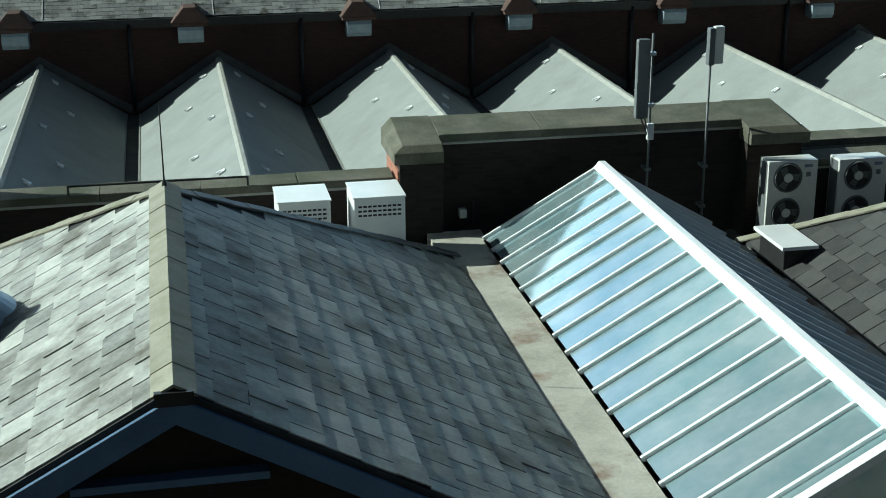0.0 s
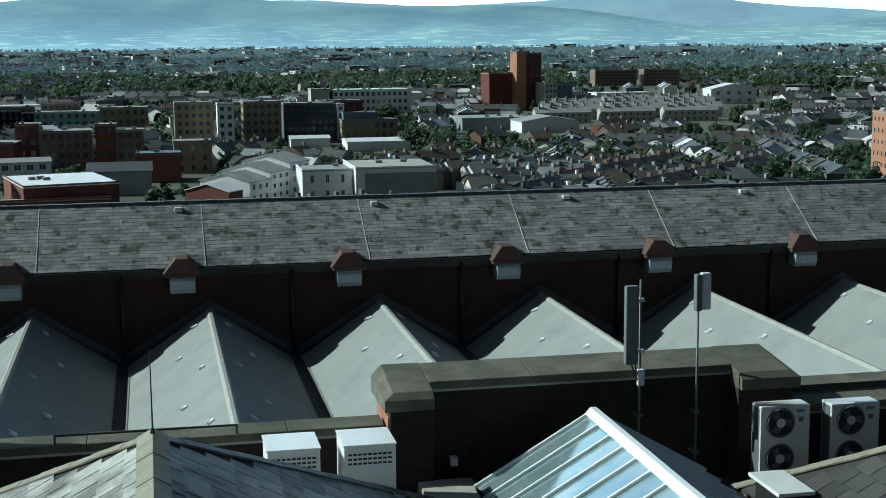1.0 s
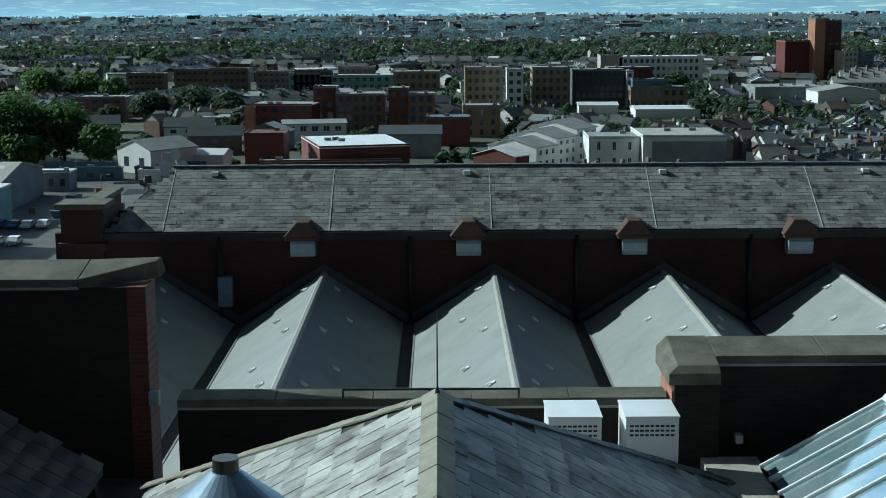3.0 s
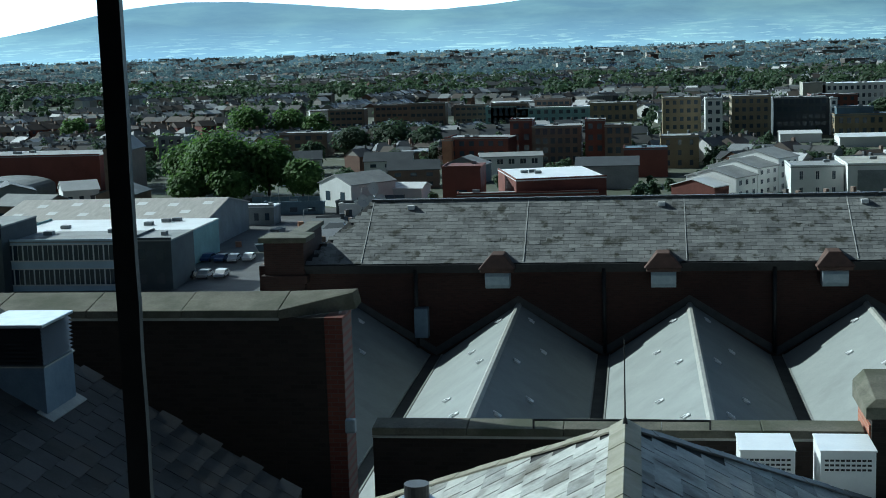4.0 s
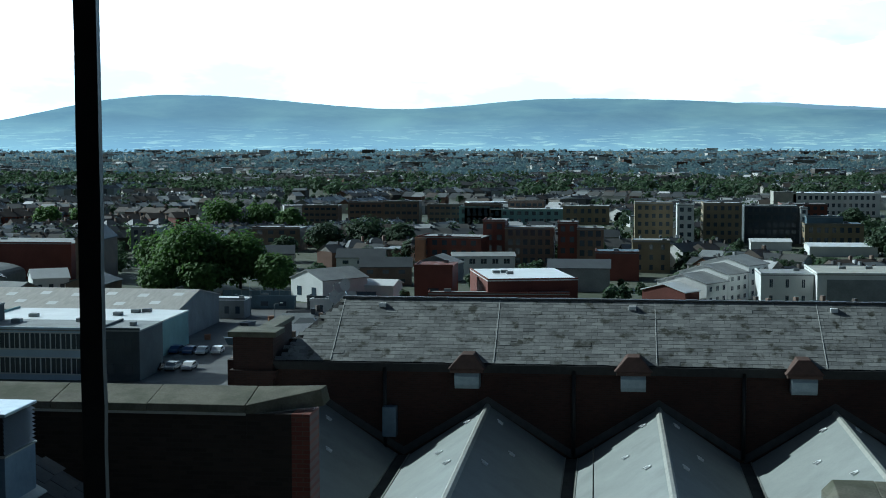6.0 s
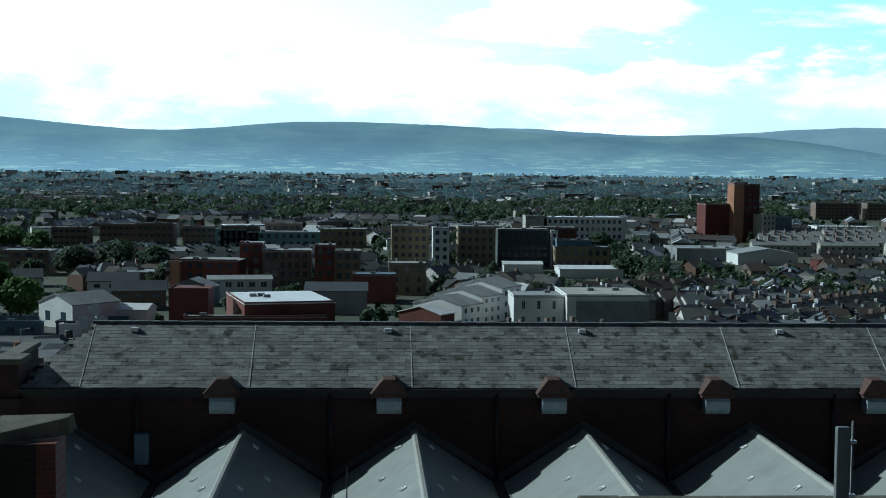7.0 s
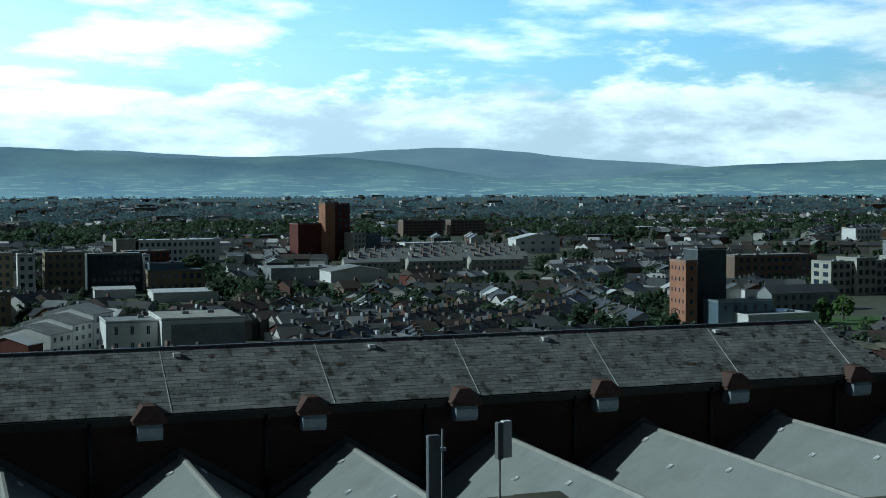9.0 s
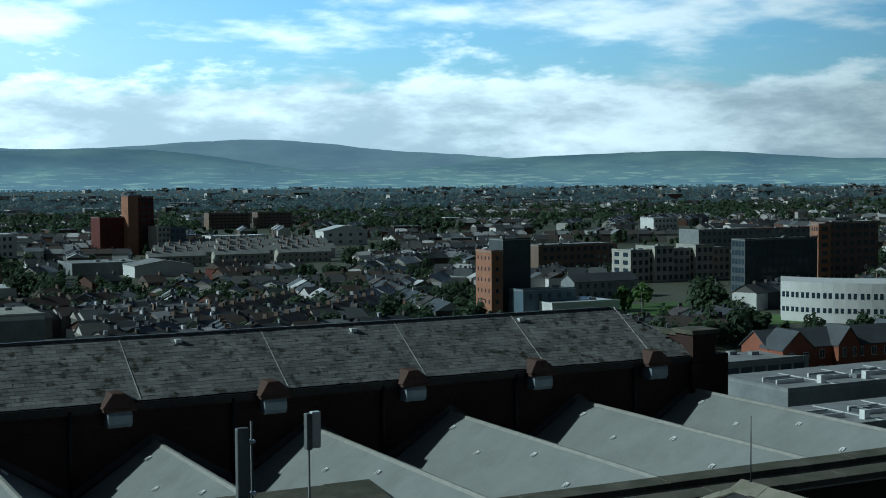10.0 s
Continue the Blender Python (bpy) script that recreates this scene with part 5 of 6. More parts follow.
for i in range(20000):
    if i < 9400:
        x, y = spot(240, 1300 if i < 7000 else 620)
        thick = noise.noise((x * 0.009, y * 0.006, 4.0))
        if thick < -0.12:
            continue
        h = nprng.uniform(3.5, 8.5) * (1.0 + 0.9 * max(0.0, thick))
        w = h * nprng.uniform(0.6, 1.1)
        n, s = (120, 0.46) if y < 620 else (50, 0.85)
        if not free(x, y, h * 0.9, w / 2):
            continue
    else:
        x, y = spot(900, 4000)
        h, n = nprng.uniform(6, 13 if y < 1800 else 10.5), 26
        w = h * nprng.uniform(0.9, 2.0)
        s = 1.2
        if y < 1300 and not free(x, y, h * 0.9, w / 2):
            continue
    v, f = leaves(x, y, h, w, n, s, 0.0)
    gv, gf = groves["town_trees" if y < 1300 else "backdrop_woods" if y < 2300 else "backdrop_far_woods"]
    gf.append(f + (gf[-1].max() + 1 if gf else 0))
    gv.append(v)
for name, mat, label in (("town_trees", LEAF_DARK, "dark green trees between the houses"), ("backdrop_woods", LEAF_HAZY, "woods towards the hills, tinted and glowing blue for haze"), ("backdrop_far_woods", LEAF_HAZIER, "woods below the hills, glowing paler blue for thicker haze")):
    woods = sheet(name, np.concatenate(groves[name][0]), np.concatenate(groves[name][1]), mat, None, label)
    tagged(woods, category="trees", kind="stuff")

# ---- hills on the horizon ----
HILL = bpy.data.materials.new("far_hills")
HILL.use_nodes = True
ht = HILL.node_tree
hb = ht.nodes["Principled BSDF"]
hpos = ht.nodes.new("ShaderNodeNewGeometry")


def hill_noise(scale, size, detail):
    mp = ht.nodes.new("ShaderNodeMapping")
    mp.inputs["Scale"].default_value = scale
    ht.links.new(hpos.outputs["Position"], mp.inputs[0])
    n = ht.nodes.new("ShaderNodeTexNoise")
    n.inputs["Scale"].default_value, n.inputs["Detail"].default_value, n.inputs["Roughness"].default_value = size, detail, 0.6
    ht.links.new(mp.outputs[0], n.inputs["Vector"])
    return n.outputs[0]


def hill_range(value, lo, hi, a=0.0, b=1.0):
    n = ht.nodes.new("ShaderNodeMapRange")
    ht.links.new(value, n.inputs[0])
    for k, v in enumerate((lo, hi, a, b)):
        n.inputs[k + 1].default_value = v
    return n.outputs[0]


def hill_times(a, b):
    n = ht.nodes.new("ShaderNodeMath")
    n.operation = "MULTIPLY"
    ht.links.new(a, n.inputs[0])
    ht.links.new(b, n.inputs[1])
    return n.outputs[0]


def hill_mix(f, a, b):
    n = ht.nodes.new("ShaderNodeMix")
    n.data_type = "RGBA"
    ht.links.new(f, n.inputs[0])
    for k, v in ((6, a), (7, b)):
        if isinstance(v, tuple):
            n.inputs[k].default_value = v
        else:
            ht.links.new(v, n.inputs[k])
    return n.outputs[2]


# woods and moor in broad patches, pale fields in strips on the lower slopes
hz = ht.nodes.new("ShaderNodeSeparateXYZ")
ht.links.new(hpos.outputs["Position"], hz.inputs[0])
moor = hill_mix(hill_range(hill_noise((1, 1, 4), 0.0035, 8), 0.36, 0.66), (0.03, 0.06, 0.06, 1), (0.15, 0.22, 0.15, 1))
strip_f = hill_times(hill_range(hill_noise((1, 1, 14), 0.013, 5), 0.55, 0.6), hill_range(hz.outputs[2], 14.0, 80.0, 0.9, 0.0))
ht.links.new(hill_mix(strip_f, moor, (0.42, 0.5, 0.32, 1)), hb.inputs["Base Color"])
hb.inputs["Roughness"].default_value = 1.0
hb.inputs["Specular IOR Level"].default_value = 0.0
# air haze painted as blue emission, stronger low down and on the sun's side
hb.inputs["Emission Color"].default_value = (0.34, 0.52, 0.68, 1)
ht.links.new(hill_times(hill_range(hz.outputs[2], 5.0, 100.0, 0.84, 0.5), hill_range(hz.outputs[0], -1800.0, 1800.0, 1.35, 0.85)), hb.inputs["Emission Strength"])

PEAK_AZ = [-24 + 4.1 * k for k in range(19)]
PEAK_EL = [0.23, 0.98, 0.91, 0.67, 0.43, 0.89, 0.77, 0.77, 0.4, 0.6, 0.56, 0.05, -0.18, 0.38, 0.3, 0.53, 0.26, 0.11, 0.49]
FAR_EL = [0.0, 0.0, 0.04, 0.25, 0.35, 0.35, 0.26, 0.89, 0.55, 0.5, 0.7, 0.87, 0.38, 0.44, -0.04, 0.3, 0.1, 0.02, 0.0]


def crest(az, peaks):
    return sum(e * math.exp(-((az - a) / 2.9) ** 2 / 2) for a, e in zip(PEAK_AZ, peaks))


NA, NR = 420, 26


def range_of_hills(r0, depth, peaks, seed):
    vs, fs = [], []
    for i in range(NA):
        az = -42 + 100 * i / (NA - 1)
        top = math.tan(math.radians(crest(az, peaks) + 0.11 + 0.03 * noise.noise((az * 0.8, 3, seed)) + 0.012 * noise.noise((az * 4.0, 3, seed)))) * (r0 + depth) + 40
        for j in range(NR):
            r = r0 + depth * j / (NR - 1)
            f = j / (NR - 1)
            f = f * f * (3 - 2 * f)
            a = math.radians(az)
            bump = noise.noise((az * 0.35, f * 2.5, seed)) * 0.22 * math.sin(math.pi * f)
            vs.append((math.sin(a) * r, math.cos(a) * r, max(-2.0, -2.0 + (top + 2.0) * (f + bump))))
    for i in range(NA - 1):
        for j in range(NR - 1):
            k = i * NR + j
            fs.append((k, k + NR, k + NR + 1, k + 1))
    return vs, fs


# the ridge behind takes a bluer, even emission as its haze
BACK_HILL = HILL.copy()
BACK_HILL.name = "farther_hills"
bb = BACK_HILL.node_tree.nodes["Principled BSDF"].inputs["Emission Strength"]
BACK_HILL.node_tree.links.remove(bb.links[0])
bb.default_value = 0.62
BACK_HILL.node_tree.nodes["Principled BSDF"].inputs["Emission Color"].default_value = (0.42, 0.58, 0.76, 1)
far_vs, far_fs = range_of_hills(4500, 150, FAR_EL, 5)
far_hills = sheet("backdrop_far_hills", far_vs, far_fs, BACK_HILL, None, "mountain ridge on the horizon, glowing pale blue for haze")
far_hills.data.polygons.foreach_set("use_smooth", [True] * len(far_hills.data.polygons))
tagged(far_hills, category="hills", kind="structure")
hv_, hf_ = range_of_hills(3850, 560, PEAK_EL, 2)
hills = sheet("backdrop_hills", hv_, hf_, HILL, None, "long hills with fields on the horizon, glowing blue for haze")
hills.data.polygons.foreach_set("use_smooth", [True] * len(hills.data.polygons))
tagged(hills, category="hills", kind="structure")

# ---- the viewing room ----
def setting(name, g, mat, label, category, parent=None):
    return tagged(part(name, g, mat, parent, label), category=category, kind="structure")


ROOM = plain("dark_room_paint", (0.08, 0.08, 0.085))
setting("tower_body", Geo().box(-6, 6, -9, 1.5, 0, 38.2), BRICK_DARK, "dark tower below the viewing room", "tower")
setting("floor", Geo().box(-6, 6, -9, 1.5, 38.2, 38.4), ROOM, "dark floor of the viewing room", "floor")
setting("ceiling", Geo().box(-6, 6, -9, 1.75, 42.2, 42.5), ROOM, "dark ceiling of the viewing room", "ceiling")
setting("wall_back", Geo().box(-6, 6, -9.2, -9, 38.2, 42.5), ROOM, "dark rear wall of the viewing room", "wall")
for k, x in enumerate((-6.2, 6.0)):
    setting("wall_side_%d" % (k + 1), Geo().box(x, x + 0.2, -9.2, 1.5, 38.2, 42.5), ROOM, "dark side wall of the viewing room", "wall")
win1 = setting("window_1", Geo().box(-6, 6, 1.5, 1.72, 38.2, 38.6), BLACK, "black sill of the window wall", "window")
part("head", Geo().box(-6, 6, 1.5, 1.72, 41.95, 42.2), BLACK, win1)
mx, my = -0.6195, 1.6
g = Geo()
prof = []
for k in range(60):
    z = 38.6 + 3.35 * k / 59
    w0, w1 = 0.0142 + rng.uniform(-0.0006, 0.0006), 0.0142 + rng.uniform(-0.0006, 0.0006)
    prof.append([(mx - w0, my - 0.006, z), (mx + w1, my - 0.006, z), (mx + w1, my + 0.006, z), (mx - w0, my + 0.006, z)])
for a, b in zip(prof, prof[1:]):
    g.loft(a, b, caps=False)
part("mullion", g, BLACK, win1, "narrow black mullion")


# ---- plant and fittings on the near roof ----
def cooling_unit(x, y, z, ww):
    u = thing("condenser_unit", (x, y, z), "off-white twin-fan condenser unit on the roof walkway", "condenser", "condenser units")
    part("case", Geo().box(x, x + ww, y, y + 0.36, z + 0.1, z + 1.4), OFFWHITE, u, bevel=0.018)
    part("feet", Geo().box(x + 0.08, x + 0.16, y, y + 0.36, z, z + 0.1).box(x + ww - 0.16, x + ww - 0.08, y, y + 0.36, z, z + 0.1), BLACK, u)
    for cz in (z + 1.12, z + 0.52):
        cx = x + ww * 0.4
        n = 28
        prof = ((0.215, 0.0), (0.235, -0.035), (0.255, 0.0))
        ring = Geo().add([(cx + r * math.cos(6.28319 * k / n), y - 0.002 + dy, cz + r * math.sin(6.28319 * k / n)) for k in range(n) for r, dy in prof],
                         [(3 * k + e, 3 * k + e + 1, 3 * ((k + 1) % n) + e + 1, 3 * ((k + 1) % n) + e) for k in range(n) for e in (0, 1)])
        part("fan_surround", ring, GREYPLASTIC, u)
        part("fan_well", Geo().tube((cx, y - 0.004, cz), (cx, y + 0.01, cz), 0.215, n=28), BLACK, u)
        for k in range(3):
            m = Matrix.Translation((cx, y - 0.012, cz)) @ Matrix.Rotation(2.094 * k, 4, "Y")
            blade = Geo().add([m @ Vector(p) for p in ((0.05, 0, -0.03), (0.19, 0.004, -0.07), (0.2, -0.004, 0.06), (0.06, 0, 0.06))], [(0, 1, 2, 3)])
            part("fan_blade", blade, GREYPLASTIC, u)
        part("fan_hub", Geo().tube((cx, y - 0.03, cz), (cx, y, cz), 0.075, n=16), OFFWHITE, u)
        grille = Geo()
        for r in (0.1, 0.15, 0.2):
            for k in range(16):
                a, b = 2 * math.pi * k / 16, 2 * math.pi * (k + 1) / 16
                grille.tube((cx + r * math.cos(a), y - 0.034, cz + r * math.sin(a)), (cx + r * math.cos(b), y - 0.034, cz + r * math.sin(b)), 0.003, n=4)
        part("fan_grille", grille, BLACK, u)
    part("badge", Geo().box(x + ww - 0.24, x + ww - 0.1, y - 0.006, y, z + 1.28, z + 1.33), BLUEMETAL, u)
    part("data_plate", Geo().box(x + ww - 0.2, x + ww - 0.12, y - 0.005, y, z + 1.12, z + 1.2), GREYPLASTIC, u)
    part("coil_side", Geo().box(x - 0.006, x, y + 0.05, y + 0.32, z + 0.2, z + 1.36), GREYPLASTIC, u)
    return u


cooling_unit(9.44, 20.5, WALK_Z + 0.08, 0.86)
cooling_unit(10.68, 20.5, WALK_Z + 0.05, 0.86)
for x in (9.44, 10.68):
    pad = thing("support_pad", (x, 20.5, WALK_Z), "dark rubber bearer strip under a condenser unit", "pad", "bearer pads")
    part("strip", Geo().box(x, x + 0.86, 20.45, 20.9, WALK_Z, WALK_Z + (0.08 if x < 10 else 0.05)), BLACK, pad)


def louvre_box(x, y):
    u = thing("air_handling_box", (x, y, WALK_Z), "white louvred metal air box behind the slate roof", "air unit", "air boxes")
    part("case", Geo().box(x, x + 0.78, y, y + 0.86, WALK_Z, 33.93), WHITE, u, bevel=0.012)
    part("lid", Geo().box(x - 0.015, x + 0.795, y - 0.015, y + 0.875, 33.931, 33.955), WHITE, u, bevel=0.006)
    for r in range(3):
        for k in range(9):
            part("slot", Geo().box(x + 0.06 + 0.075 * k, x + 0.115 + 0.075 * k, y - 0.006, y + 0.0, 33.79 - 0.07 * r, 33.82 - 0.07 * r), BLACK, u)
    return u


louvre_box(2.575, 20.0)
louvre_box(1.44, 20.0)

rail = thing("guard_rail", (-0.3, 21.36, 33.86), "thin black guard rail on the parapet", "rail")
part("bar", Geo().tube((-1.66, 21.36, 34.0), (1.08, 21.36, 34.0), 0.018), BLACK, rail)
for x in (-1.66, -0.3, 1.08):
    part("post", Geo().tube((x, 21.36, 33.8), (x, 21.36, 34.01), 0.018), BLACK, rail)


def mast(x, y, top, label, group="aerial masts"):
    m = thing("aerial_mast", (x, y, 33.4), label, "aerial", group)
    part("pole", Geo().tube((x, y, 32.6), (x, y, top), 0.022), GREYPLASTIC, m, smooth=True)
    for z in (33.0, 33.7):
        part("bracket", Geo().box(x - 0.05, x + 0.05, y - 0.03, 21.6, z, z + 0.05), GREYPLASTIC, m)
    return m


m1 = mast(7.68, 21.38, 36.0, "panel aerial on a steel pole fixed to the parapet")
part("panel", Geo().box(7.38, 7.6, 21.22, 21.36, 34.62, 35.93), GREYPLASTIC, m1, bevel=0.04)
for z in (34.8, 35.65):
    part("clamp", Geo().box(7.6, 7.72, 21.3, 21.42, z, z + 0.05), GALV, m1)
part("junction_box", Geo().box(7.62, 7.73, 21.28, 21.36, 34.25, 34.52), WHITE, m1, bevel=0.01)
for dx in (0.0, 0.06):
    part("cable", Geo().tube((7.5 + dx, 21.29, 34.62), (7.64 + dx * 0.4, 21.32, 34.3), 0.012, n=5), BLACK, m1)
m2 = mast(8.68, 21.38, 35.48, "box aerial on a thin steel pole fixed to the parapet")
part("radio_box", Geo().box(8.6, 8.7, 21.25, 21.4, 35.45, 36.06), GREYPLASTIC, m2, bevel=0.02)
part("radio_cover", Geo().box(8.7, 8.86, 21.27, 21.4, 35.47, 36.08), OFFWHITE, m2, bevel=0.02)

lamp_box = thing("wall_lamp", (4.56, 21.5, 33.1), "small white fitting with cables on the dark brick wall", "fitting")
part("body", Geo().box(4.5, 4.62, 21.42, 21.58, 33.06, 33.2), OFFWHITE, lamp_box, bevel=0.01)
part("conduit", Geo().tube((4.75, 21.55, 32.9), (4.75, 21.55, 33.3), 0.02), BLACK, lamp_box)

cowl = thing("roof_cowl", (9.0, 19.1, DECK_Z), "boxy roof vent with a pale flat lid beside the skylight", "vent")
part("body", Geo().box(8.97, 9.4, 18.72, 19.62, DECK_Z, 33.12), BLACK, cowl, bevel=0.01)
part("lid", Geo().box(8.89, 9.48, 18.62, 19.72, 33.12, 33.18), WHITE, cowl, bevel=0.01)
part("foot", Geo().box(8.92, 9.44, 18.6, 19.68, DECK_Z, DECK_Z + 0.2), FLASH, cowl)

# louvred vent on the left slope
lv = thing("slope_vent", (-8.3, 18.1, 35.0), "square louvred roof vent on a blue-grey sheet base", "vent")
x0, x1, y0, y1 = -8.86, -7.96, 17.5, 18.5
sl = lambda x: LZ - drop * (x - LX)
part("base", Geo().loft([(x0, y0, sl(x0) - 0.05), (x1, y0, sl(x1) - 0.05), (x1, y1, sl(x1) - 0.05), (x0, y1, sl(x0) - 0.05)], [(x0, y0, 35.77), (x1, y0, 35.77), (x1, y1, 35.77), (x0, y1, 35.77)]), BLUEMETAL, lv)
part("apron", Geo().loft([(x1 - 0.1, y0 - 0.1, sl(x1 - 0.1) + 0.02), (x1 + 0.12, y0 - 0.1, sl(x1 + 0.12) + 0.02), (x1 + 0.12, y1 + 0.1, sl(x1 + 0.12) + 0.02), (x1 - 0.1, y1 + 0.1, sl(x1 - 0.1) + 0.02)],
                         [(x1 - 0.1, y0 - 0.1, sl(x1 - 0.1) + 0.035), (x1 + 0.12, y0 - 0.1, sl(x1 + 0.12) + 0.035), (x1 + 0.12, y1 + 0.1, sl(x1 + 0.12) + 0.035), (x1 - 0.1, y1 + 0.1, sl(x1 - 0.1) + 0.035)]), FLASH, lv)
part("seam", Geo().box(x0 - 0.02, x1 + 0.02, y0 - 0.02, y1 + 0.02, 35.755, 35.775), FLASH, lv)
part("core", Geo().box(x0 + 0.05, x1 - 0.05, y0 + 0.05, y1 - 0.05, 35.776, 36.3), BLACK, lv)
for k in range(9):
    z = 35.79 + 0.056 * k
    part("louvre", Geo().loft([(x0 - 0.01, y0 - 0.01, z), (x1 + 0.01, y0 - 0.01, z), (x1 + 0.01, y1 + 0.01, z), (x0 - 0.01, y1 + 0.01, z)],
                              [(x0 + 0.04, y0 + 0.04, z + 0.045), (x1 - 0.04, y0 + 0.04, z + 0.045), (x1 - 0.04, y1 - 0.04, z + 0.045), (x0 + 0.04, y1 - 0.04, z + 0.045)]), BLACK, lv)
part("lid", Geo().box(x0 - 0.03, x1 + 0.03, y0 - 0.03, y1 + 0.03, 36.305, 36.35), GALV, lv, "pale metal lid", bevel=0.01)

# conical ventilator on the near slate roof
cv = thing("cone_ventilator", (-2.5, 15.0, 33.9), "blue-grey conical metal ventilator with a dark collar", "ventilator")
cx, cy = -2.5, 15.0
part("drum", Geo().tube((cx, cy, 33.6), (cx, cy, 34.52), 0.5, n=28), BLUEMETAL, cv, smooth=True)
part("cone", Geo().tube((cx, cy, 34.48), (cx, cy, 34.88), 0.66, 0.16, n=28), BLUEMETAL, cv)
part("collar", Geo().tube((cx, cy, 34.86), (cx, cy, 35.03), 0.145, n=20), BLACK, cv)

# dishes on a mast at the end of the warehouse
dm = thing("dish_mast", (-10.7, 56.1, 31), "cluster of small white satellite dishes on a mast", "dish")
part("mast", Geo().tube((-10.7, 56.1, 31.0), (-10.7, 56.1, 34.1), 0.04), GALV, dm)
for k, (dx, z) in enumerate(((-0.45, 33.5), (-0.12, 33.45), (0.0, 34.0), (0.28, 33.5))):
    g = Geo()
    c = Vector((-10.7 + dx, 55.95, z))
    for r0, r1, d0, d1 in ((0.0, 0.12, 0.05, 0.035), (0.12, 0.22, 0.035, 0.0)):
        for q in range(16):
            a, b = 2 * math.pi * q / 16, 2 * math.pi * (q + 1) / 16
            g.add([c + Vector((r0 * math.cos(a), d0, r0 * 1.2 * math.sin(a))), c + Vector((r1 * math.cos(a), d1, r1 * 1.2 * math.sin(a))), c + Vector((r1 * math.cos(b), d1, r1 * 1.2 * math.sin(b))), c + Vector((r0 * math.cos(b), d0, r0 * 1.2 * math.sin(b)))], [(0, 1, 2, 3)])
    part("dish", g, WHITE, dm)
    part("arm", Geo().tube(c + Vector((0, 0.04, 0)), (-10.7, 56.1, z), 0.015, n=5), GALV, dm)


# ---- cars in the yard ----
def car(x, y, rot, mat, label):
    c = thing("car", (x, y, 0.06), label, "car", "parked cars")
    m = pose(x, y, 0.06, 0, 0, rot)
    prof = [(-2.1, 0.35), (-2.1, 0.75), (-1.3, 0.9), (-0.7, 1.38), (0.9, 1.42), (1.6, 0.95), (2.1, 0.85), (2.1, 0.35)]
    g = Geo().loft([m @ Vector((px, -0.85, pz)) for px, pz in prof], [m @ Vector((px, 0.85, pz)) for px, pz in prof])
    part("body", g, mat, c)
    gl = [(-1.15, 0.93), (-0.68, 1.3), (0.86, 1.34), (1.4, 0.97)]
    part("windows", Geo().loft([m @ Vector((px, -0.865, pz)) for px, pz in gl], [m @ Vector((px, 0.865, pz)) for px, pz in gl]), P_GLASS, c)
    for px in (-1.3, 1.35):
        for py in (-0.88, 0.7):
            part("wheel", Geo().tube(m @ Vector((px, py, 0.32)), m @ Vector((px, py + 0.18, 0.32)), 0.32, n=14), BLACK, c)
    return c


CARS = [plain("car_white", (0.7, 0.7, 0.7), 0.3), plain("car_black", (0.02, 0.02, 0.025), 0.25), plain("car_silver", (0.4, 0.42, 0.44), 0.3), plain("car_blue", (0.05, 0.1, 0.25), 0.3)]
NAMES = ["white hatchback car parked in the yard", "black car parked in the yard", "silver car parked in the yard", "dark blue car parked in the yard"]
for k in range(14):
    j = rng.randrange(4)
    car(-88 + (k % 7) * 2.7 + rng.uniform(-0.2, 0.2), 232 + 18 * (k // 7) + rng.uniform(-0.5, 0.5), 90 + rng.uniform(-6, 6), CARS[j], NAMES[j])


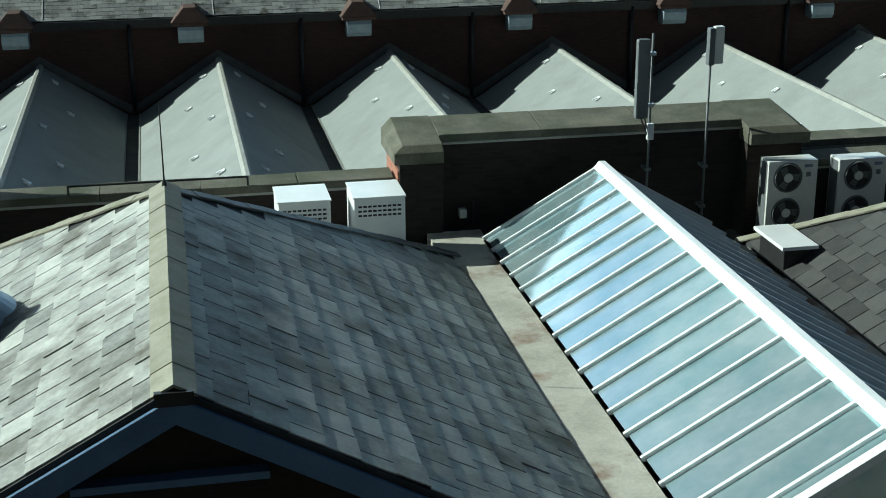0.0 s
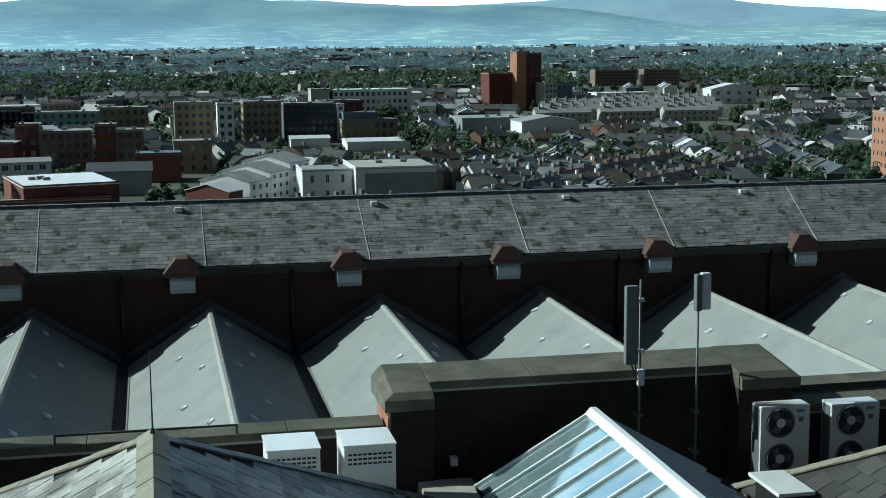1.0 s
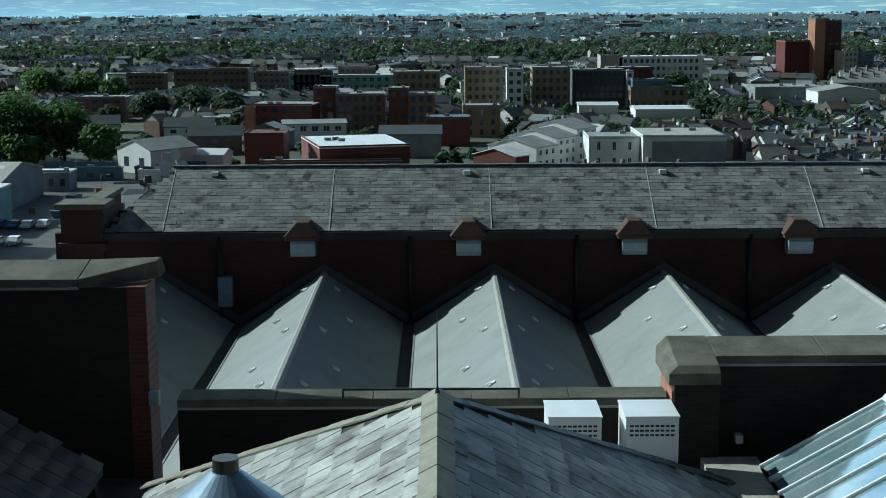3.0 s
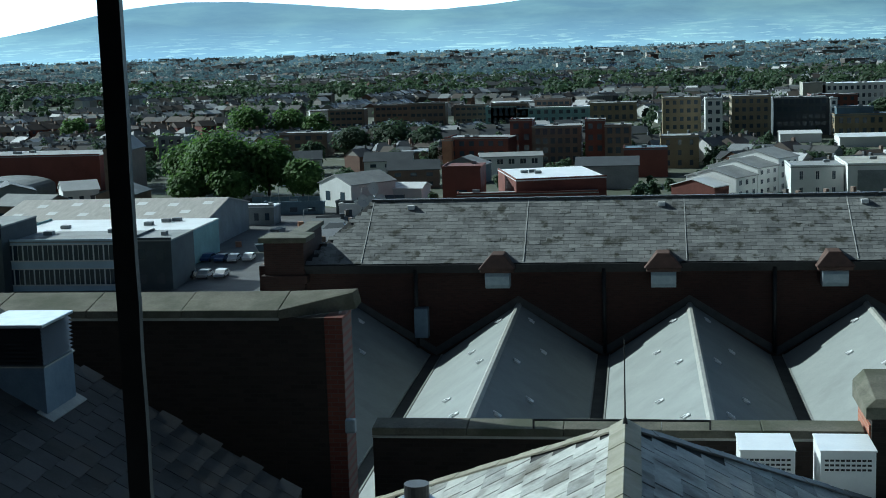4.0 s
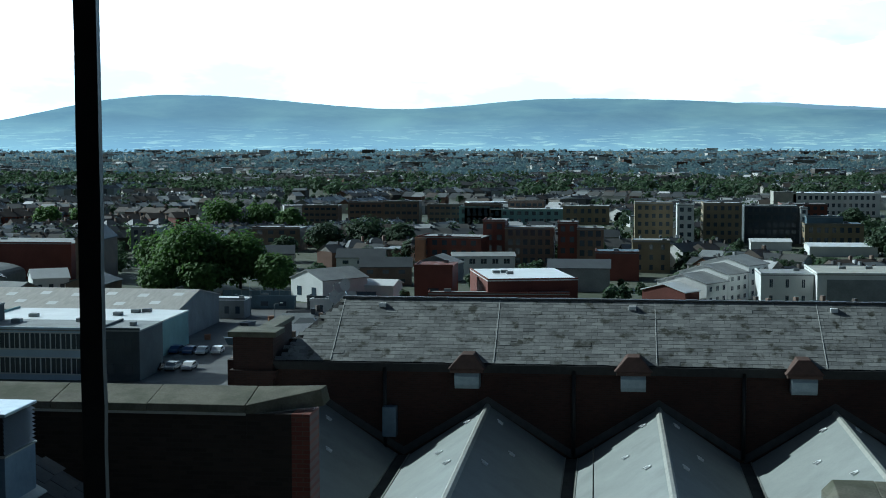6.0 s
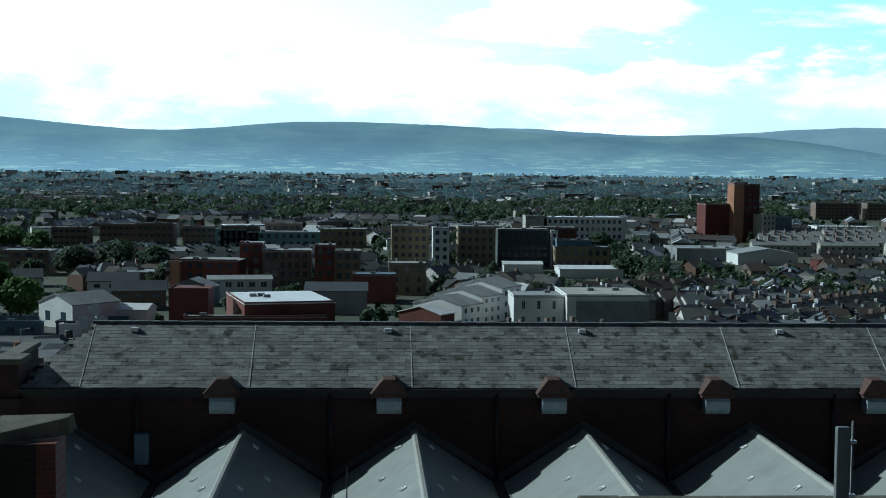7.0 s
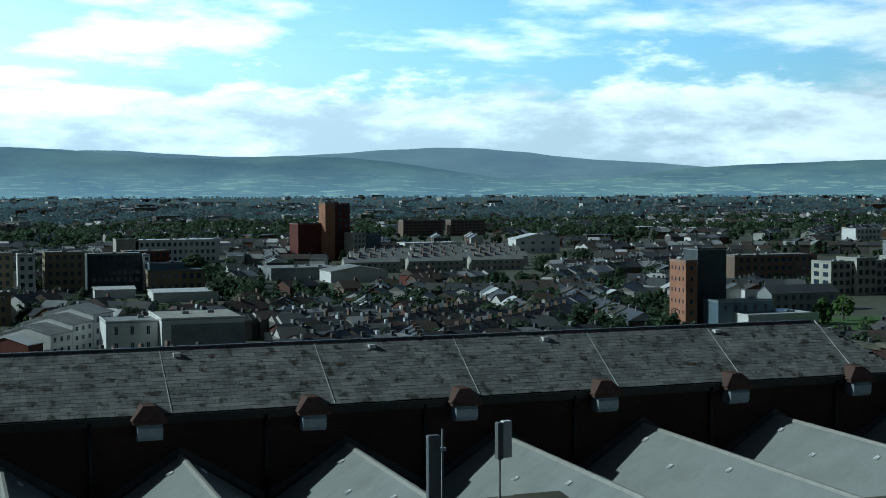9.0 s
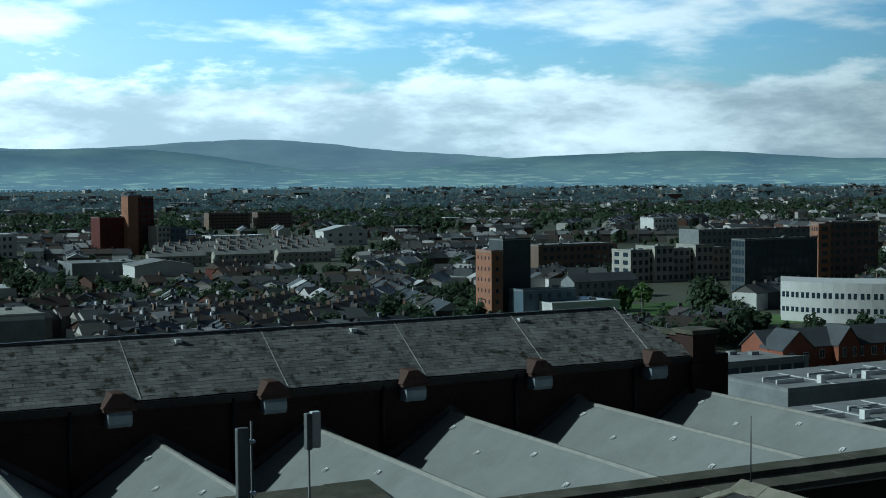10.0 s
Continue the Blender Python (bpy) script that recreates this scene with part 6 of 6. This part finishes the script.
# ---- clutter in the yard ----
def skip(x, y, rot, mat, label):
    k = thing("skip", (x, y, 0.06), label, "skip", "yard skips")
    m = pose(x, y, 0.06, 0, 0, rot)
    low, top = [(-1.3, -0.85, 0.1), (1.3, -0.85, 0.1), (1.3, 0.85, 0.1), (-1.3, 0.85, 0.1)], [(-1.9, -0.95, 1.4), (1.9, -0.95, 1.4), (1.9, 0.95, 1.4), (-1.9, 0.95, 1.4)]
    part("body", Geo().loft([m @ Vector(p) for p in low], [m @ Vector(p) for p in top]), mat, k)
    part("rim", Geo().box(-1.95, 1.95, -1.0, -0.9, 1.35, 1.48, m).box(-1.95, 1.95, 0.9, 1.0, 1.35, 1.48, m), P_GREY, k)
    part("runner", Geo().box(-1.2, 1.2, -0.6, -0.4, 0.0, 0.1, m).box(-1.2, 1.2, 0.4, 0.6, 0.0, 0.1, m), BLACK, k)


def pallets(x, y, rot, n):
    p = thing("pallet_stack", (x, y, 0.06), "stack of weathered pale wooden pallets in the yard", "pallets", "pallet stacks")
    m = pose(x, y, 0.06, 0, 0, rot)
    for k in range(n):
        z = 0.15 * k
        part("pallet", Geo().box(-0.6, 0.6, -0.5, 0.5, z + 0.1, z + 0.14, m).box(-0.6, 0.6, -0.5, -0.4, z, z + 0.1, m).box(-0.6, 0.6, 0.4, 0.5, z, z + 0.1, m).box(-0.6, 0.6, -0.05, 0.05, z, z + 0.1, m), P_ORANGE, p)


def lamp_post(x, y, h):
    p = thing("street_lamp", (x, y, 0.06), "slim grey steel lamp post with a short arm", "lamp post", "lamp posts")
    part("pole", Geo().tube((x, y, 0.06), (x, y, h), 0.09, 0.05), P_GREY, p, smooth=True)
    part("arm", Geo().tube((x, y, h), (x + 1.2, y, h + 0.25), 0.04), P_GREY, p)
    part("lantern", Geo().box(x + 1.1, x + 1.7, y - 0.13, y + 0.13, h + 0.18, h + 0.32), P_WHITE, p)


skip(-72, 262, 20, P_BLUE, "blue steel skip standing on the tarmac")
skip(-66, 270, -35, P_CLAD, "rusty red steel skip standing on the tarmac")
skip(-75, 284, 80, P_GREY, "grey steel skip standing on the tarmac")
for x, y, rot, n in ((-70, 276, 10, 9), (-68, 277, 25, 6), (-64, 285, 0, 11), (-62.5, 286, 8, 7), (-73, 296, 30, 8), (-66, 298, -10, 10), (-79, 268, 15, 7)):
    pallets(x, y, rot, n)
for x, y, h in ((-64, 262, 8), (-80, 305, 8), (-60, 300, 8), (214, 300, 9), (246, 306, 9), (262, 330, 9)):
    lamp_post(x, y, h)
